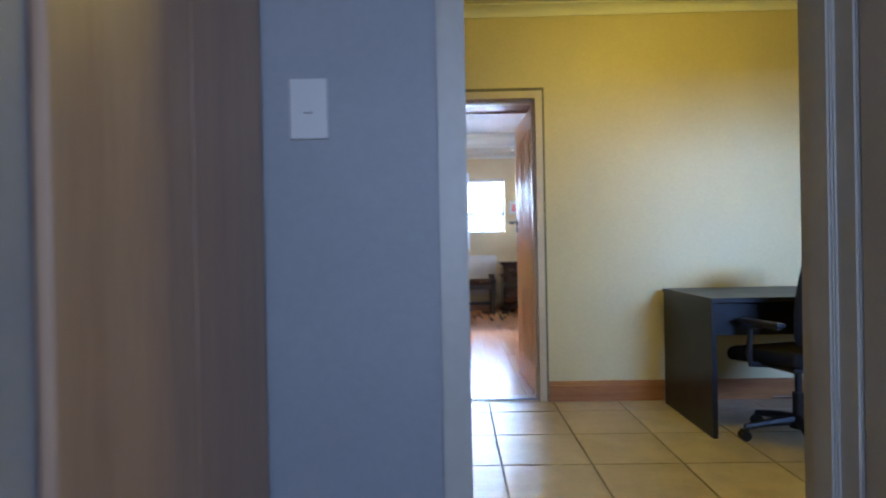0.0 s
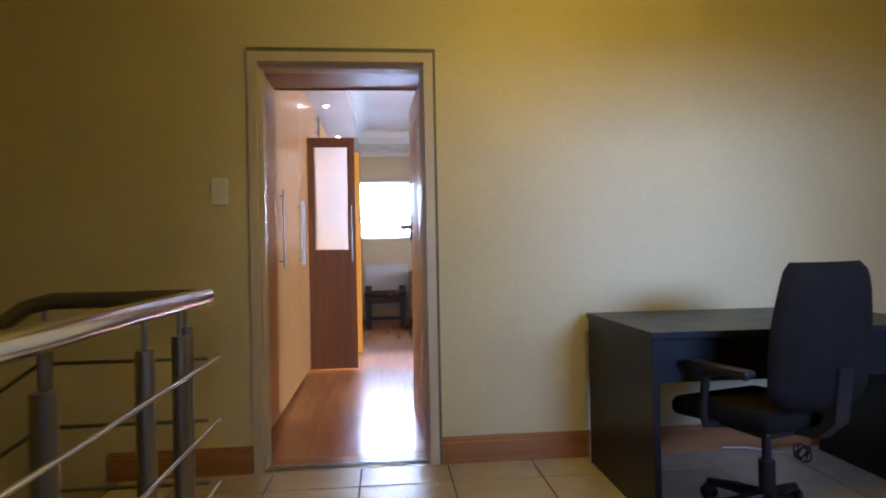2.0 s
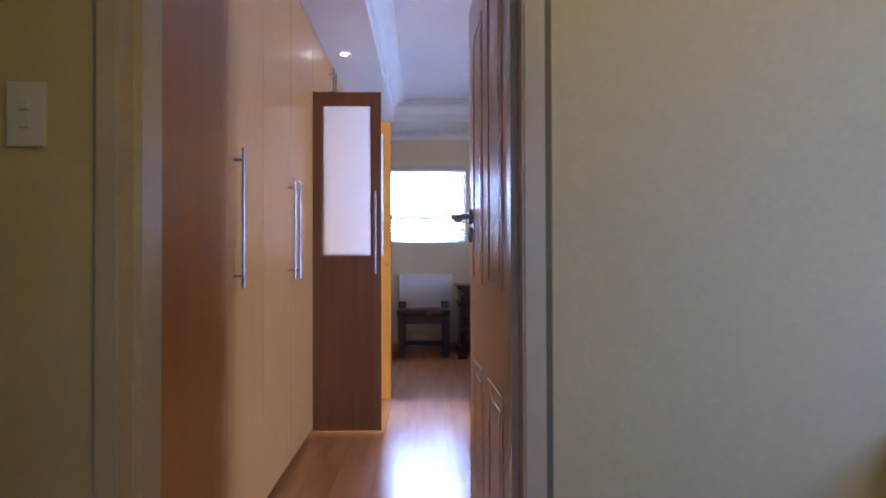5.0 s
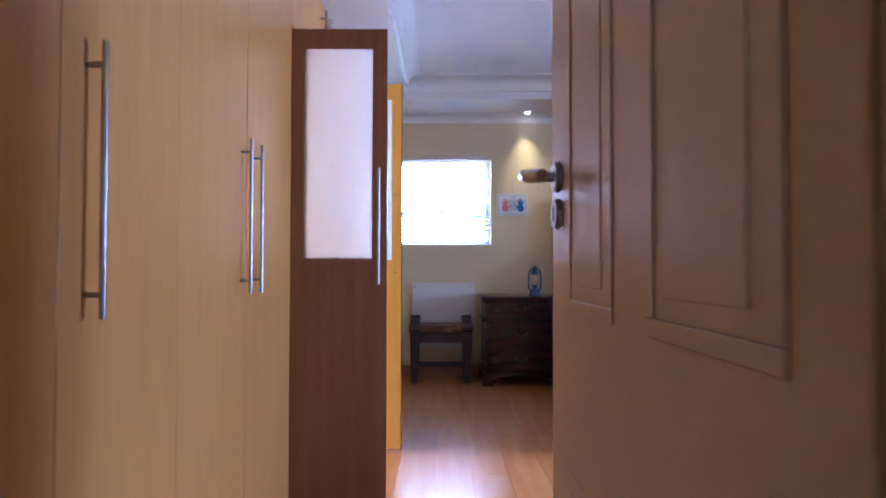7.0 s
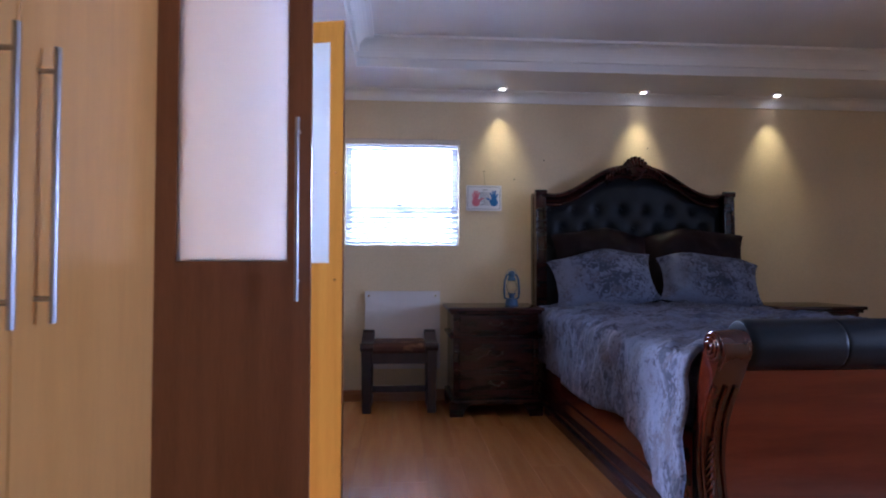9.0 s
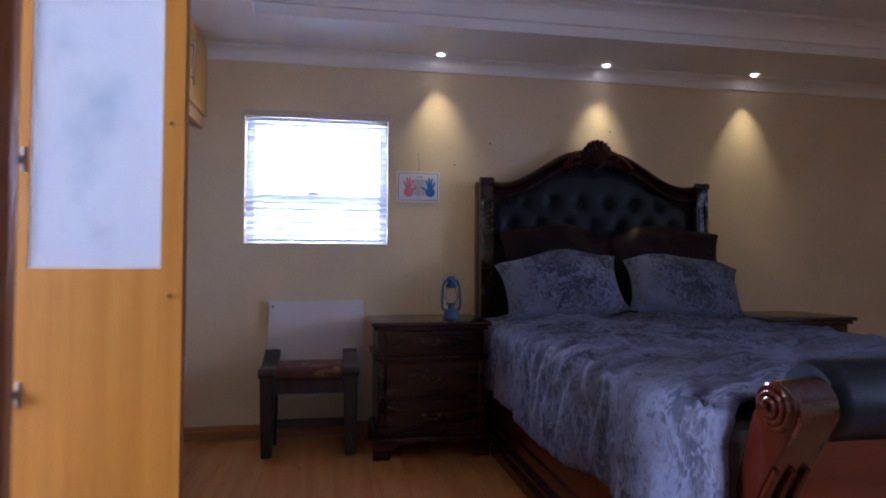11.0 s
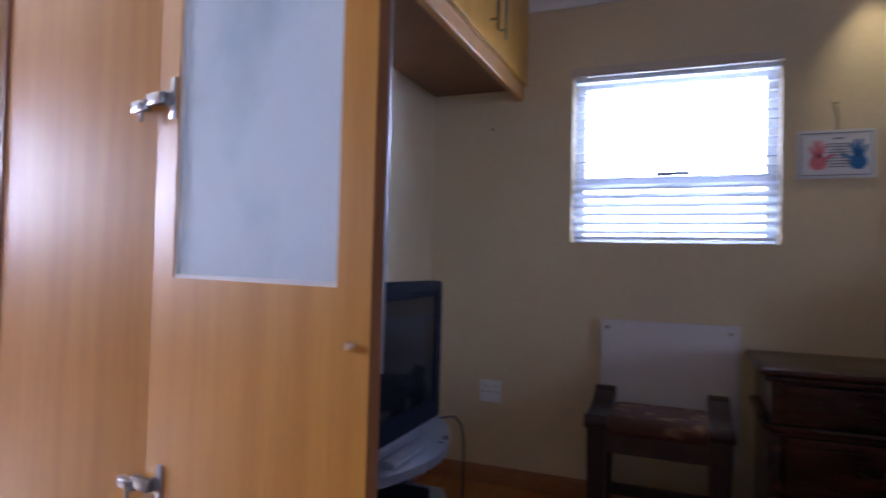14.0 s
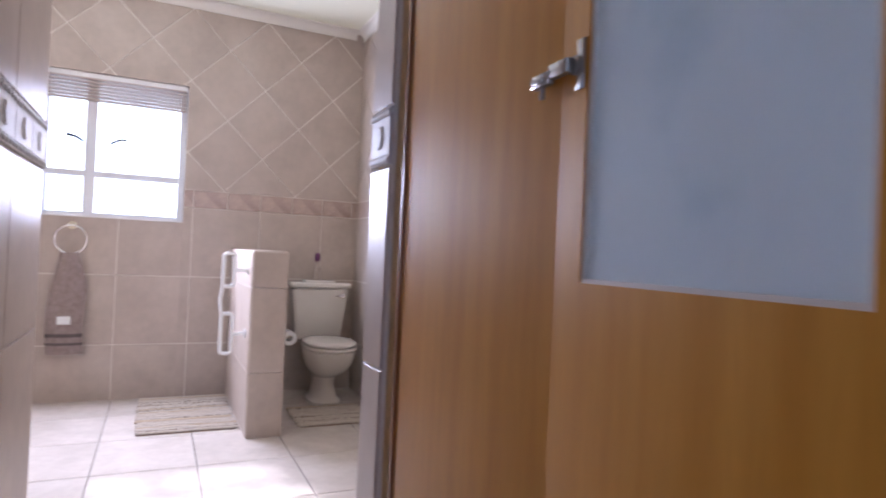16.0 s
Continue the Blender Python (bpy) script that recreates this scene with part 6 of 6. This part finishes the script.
def rug(x0, x1, y0, y1, label):
    r = bath_thing("rug", ((x0 + x1) / 2, (y0 + y1) / 2, 0), label, "rug", "woven rag rugs")
    part("backing", boxes((x0 + 0.01, x1 - 0.01, y0 + 0.01, y1 - 0.01, 0.0, 0.006)), RAGS[1], r)
    n = int((x1 - x0) / 0.026)
    for k in range(n):
        x = x0 + (x1 - x0) * (k + 0.5) / n
        bm = bmesh.new()
        tube(bm, [(x + rng.uniform(-0.003, 0.003), y0 + (y1 - y0) * q / 8 + (rng.uniform(-0.012, 0.012) if q in (0, 8) else 0), 0.010 + rng.uniform(0, 0.004)) for q in range(9)], 0.0082, 6)
        part("rag_strip", bm, RAGS[rng.choice((0, 2, 0, 0, 3, 0, 0, 2, 0, 3))], r)


rug(-3.56, -2.68, -0.515, 0.055, "cream and brown woven rag bath mat on the tiles")
rug(-3.05, -2.59, 0.42, 0.92, "cream and brown woven rag mat before the toilet")

# ---- pieces of floors and walls ----
def clip(poly, axis, value, keep_less):
    out = []
    for i, p in enumerate(poly):
        q = poly[(i + 1) % len(poly)]
        a, b = (p[axis] - value) * (1 if keep_less else -1), (q[axis] - value) * (1 if keep_less else -1)
        if a <= 0:
            out.append(p)
        if (a < 0 < b) or (b < 0 < a):
            t = a / (a - b)
            out.append((p[0] + t * (q[0] - p[0]), p[1] + t * (q[1] - p[1])))
    return out


def clipped(poly, a0, a1, b0, b1):
    for axis, value, less in ((0, a0, False), (0, a1, True), (1, b0, False), (1, b1, True)):
        poly = clip(poly, axis, value, less)
        if len(poly) < 3:
            return []
    return poly


def area(poly):
    return abs(sum(p[0] * q[1] - q[0] * p[1] for p, q in zip(poly, poly[1:] + poly[:1]))) / 2


SHARED = {}


def piece(name, poly, put, thick, mat, parent, chamfer=0.003):
    """One flat piece: put(a, b, h) gives the place of a point of its outline at height h over the bed."""
    if len(poly) < 3 or area(poly) < 1e-4:
        return
    cx, cy = sum(p[0] for p in poly) / len(poly), sum(p[1] for p in poly) / len(poly)
    local = tuple((round(p[0] - cx, 4), round(p[1] - cy, 4)) for p in poly)
    key = (local, thick, mat.name, put(0, 0, 1), put(1, 0, 0))
    if key not in SHARED:
        verts, n = [], len(local)
        o = Vector(put(0, 0, 0))
        for h, k in ((0, 0), (thick - chamfer * 0.5, 0), (thick, chamfer)):
            for a, b in local:
                r = math.hypot(a, b)
                f = max(0.0, 1 - k / r) if r else 1
                verts.append(Vector(put(a * f, b * f, h)) - o)
        faces = [tuple(range(2 * n, 3 * n))]
        for lay in (0, n):
            faces += [(lay + i, lay + (i + 1) % n, lay + n + (i + 1) % n, lay + n + i) for i in range(n)]
        me = bpy.data.meshes.new(name)
        me.from_pydata(verts, [], faces)
        bm = bmesh.new()
        bm.from_mesh(me)
        bmesh.ops.recalc_face_normals(bm, faces=bm.faces)
        bm.to_mesh(me)
        bm.free()
        me.materials.append(mat)
        SHARED[key] = me
    ob = new(name, SHARED[key])
    ob.parent = parent
    ob.location = Vector(put(cx, cy, 0)) - ROOT[parent]


def rect(a0, a1, b0, b1, g):
    return [(a0 + g, b0 + g), (a1 - g, b0 + g), (a1 - g, b1 - g), (a0 + g, b1 - g)]


def flat(z):
    return lambda a, b, h: (a, b, z + h)


# hall tiles
px, py = 0.4325, 0.466
for i in range(-3, 9):
    for j in range(-5, 2):
        t = rect(0.719 + i * px, 0.719 + (i + 1) * px, 3.487 + j * py, 3.487 + (j + 1) * py, 0.004)
        for region in ((0.30, 4.59, 1.61, 4.19), (-0.44, 0.298, 3.075, 4.19), (DX0 + 0.003, DX1 - 0.003, 4.194, 4.253)):
            piece("tile", clipped(t, *region), flat(-0.006), 0.006, TILE, floor_hall)
# laminate boards
rng = random.Random(3)
w = 0.192
for i in range(34):
    x = -0.352 + w * i
    if x > 6.0:
        break
    y = 4.277 - rng.uniform(0, 1.1)
    while y < 10.0:
        piece("plank", clipped(rect(x, x + w, y, y + 1.285, 0.0005), -0.352, 6.13, 4.277, 9.99), flat(-0.006), 0.006, PLANK, floor_bedroom, 0.0012)
        y += 1.285
# passage floor and bathroom floor
for i in range(-7, 2):
    for j in range(-4, 4):
        t = rect(-2.085 + 0.55 * i, -2.085 + 0.55 * (i + 1), -0.207 + 0.482 * j, -0.207 + 0.482 * (j + 1), 0.003)
        piece("tile", clipped(t, BX, -0.12, -2.0, BY), flat(-0.008), 0.008, BFLOOR, bath_floor)
piece("tile", rect(-0.117, 0.28, -0.70, 0.0, 0.003), flat(-0.008), 0.008, BFLOOR, bath_floor)


def tile_wall(parent, put, a0, a1, a_off, pitch, top, holes, diamonds=True):
    """Three courses, a patterned border, then diamonds; holes cut out of the field."""
    regions = [(a0, a1, 0.0, top)]
    for h0, h1, z0, z1 in holes:
        regions = [(a0, h0, 0.0, top), (h1, a1, 0.0, top), (h0, h1, 0.0, z0), (h0, h1, z1, top)]
    n0, n1 = int((a0 - a_off) / pitch) - 2, int((a1 - a_off) / pitch) + 2
    for r in regions:
        for zl, zh in ((-0.10, 0.390), (0.390, 0.886), (0.886, 1.402)):
            for i in range(n0, n1):
                piece("tile", clipped(rect(a_off + i * pitch, a_off + (i + 1) * pitch, zl, zh, 0.0034), *r), put, 0.004, BTILE, parent, 0.0015)
        for i in range(2 * n0, 2 * n1):
            piece("border_tile", clipped(rect(a_off + i * pitch / 2, a_off + (i + 1) * pitch / 2, 1.402, 1.535, 0.0028), *r), put, 0.007, BORDER, parent)
        if diamonds:
            c = 0.268
            for i in range(int(a0 / c) - 2, int(a1 / c) + 3):
                for j in range(-1, 7):
                    if (i + j) % 2:
                        continue
                    ca, cz, e = 0.0 + i * c, 1.812 + j * c, c - 0.0058
                    quad = clipped([(ca - e, cz), (ca, cz - e), (ca + e, cz), (ca, cz + e)], r[0], r[1], max(r[2], 1.538), r[3])
                    piece("tile", quad, put, 0.004, BTILE, parent, 0.0015)


tile_wall(bath_wall_far, lambda a, b, h: (BX + h, a, b), -2.0, BY - 0.004, -0.70, 0.486, 2.93, [(WY0, WY1, WZ0, WZ1)])
tile_wall(bath_wall_right, lambda a, b, h: (a, BY - h, b), BX + 0.008, -0.05, -0.70, 0.486, 2.93, [])


def relief_course(parent, put, a0, a1, z0=1.324, z1=1.454):
    """A raised border with scrolls and a shell in every tile."""
    n = max(1, round((a1 - a0) / 0.20))
    for i in range(n):
        u0, u1 = a0 + (a1 - a0) * i / n, a0 + (a1 - a0) * (i + 1) / n
        piece("border_tile", rect(u0, u1, z0, z1, 0.0015), put, 0.008, RELIEF, parent)
        for zz in (z0 + 0.014, z1 - 0.014):
            for k in range(6):
                u = u0 + (u1 - u0) * (k + 0.5) / 6
                piece("scroll", [(u - 0.010, zz - 0.007), (u + 0.004, zz - 0.009), (u + 0.010, zz + 0.002), (u, zz + 0.009), (u - 0.008, zz + 0.004)], put, 0.013, RELIEF, parent)
        u, zc = (u0 + u1) / 2, (z0 + z1) / 2
        piece("shell", [(u - 0.022, zc), (u - 0.010, zc - 0.026), (u + 0.010, zc - 0.026), (u + 0.022, zc), (u + 0.012, zc + 0.026), (u - 0.012, zc + 0.026)], put, 0.012, RELIEF, parent, 0.006)


for parent, put, a0, a1 in ((bath_wall_passage, lambda a, b, h: (a, -0.746 + h, b), -0.79, 0.02), (bath_jamb, lambda a, b, h: (a, 0.012 - h, b), -0.115, 0.010)):
    for zl, zh in ((-0.08, 0.372), (0.372, 0.878), (0.878, 1.322), (1.456, 1.92), (1.92, 2.40)):
        n = max(1, round((a1 - a0) / 0.4))
        for i in range(n):
            piece("tile", clipped(rect(a0 + (a1 - a0) * i / n, a0 + (a1 - a0) * (i + 1) / n, zl, zh, 0.0025), a0, a1, 0.0, 2.93), put, 0.006, BTILE, parent)
    relief_course(parent, put, a0, a1)
# partition faces: end, both sides and top
for zl, zh in ((0.0, 0.386), (0.386, 0.889), (0.889, 1.104)):
    piece("tile", rect(0.078, 0.278, zl, zh, 0.0022), lambda a, b, h: (-2.468 + h, a, b), 0.006, BTILE, bath_half)
    for i in range(3):
        u0, u1 = BX + 0.012 + i * 0.39, BX + 0.012 + (i + 1) * 0.39
        piece("tile", rect(u0, u1, zl, zh, 0.0022), lambda a, b, h: (a, 0.078 - h, b), 0.006, BTILE, bath_half)
        piece("tile", rect(u0, u1, zl, zh, 0.0022), lambda a, b, h: (a, 0.278 + h, b), 0.006, BTILE, bath_half)
for i in range(3):
    u0, u1 = BX + 0.012 + i * 0.39, BX + 0.012 + (i + 1) * 0.39
    piece("tile", rect(u0, u1, 0.078, 0.278, 0.0022), lambda a, b, h: (a, b, 1.104 + h), 0.006, BTILE, bath_half)
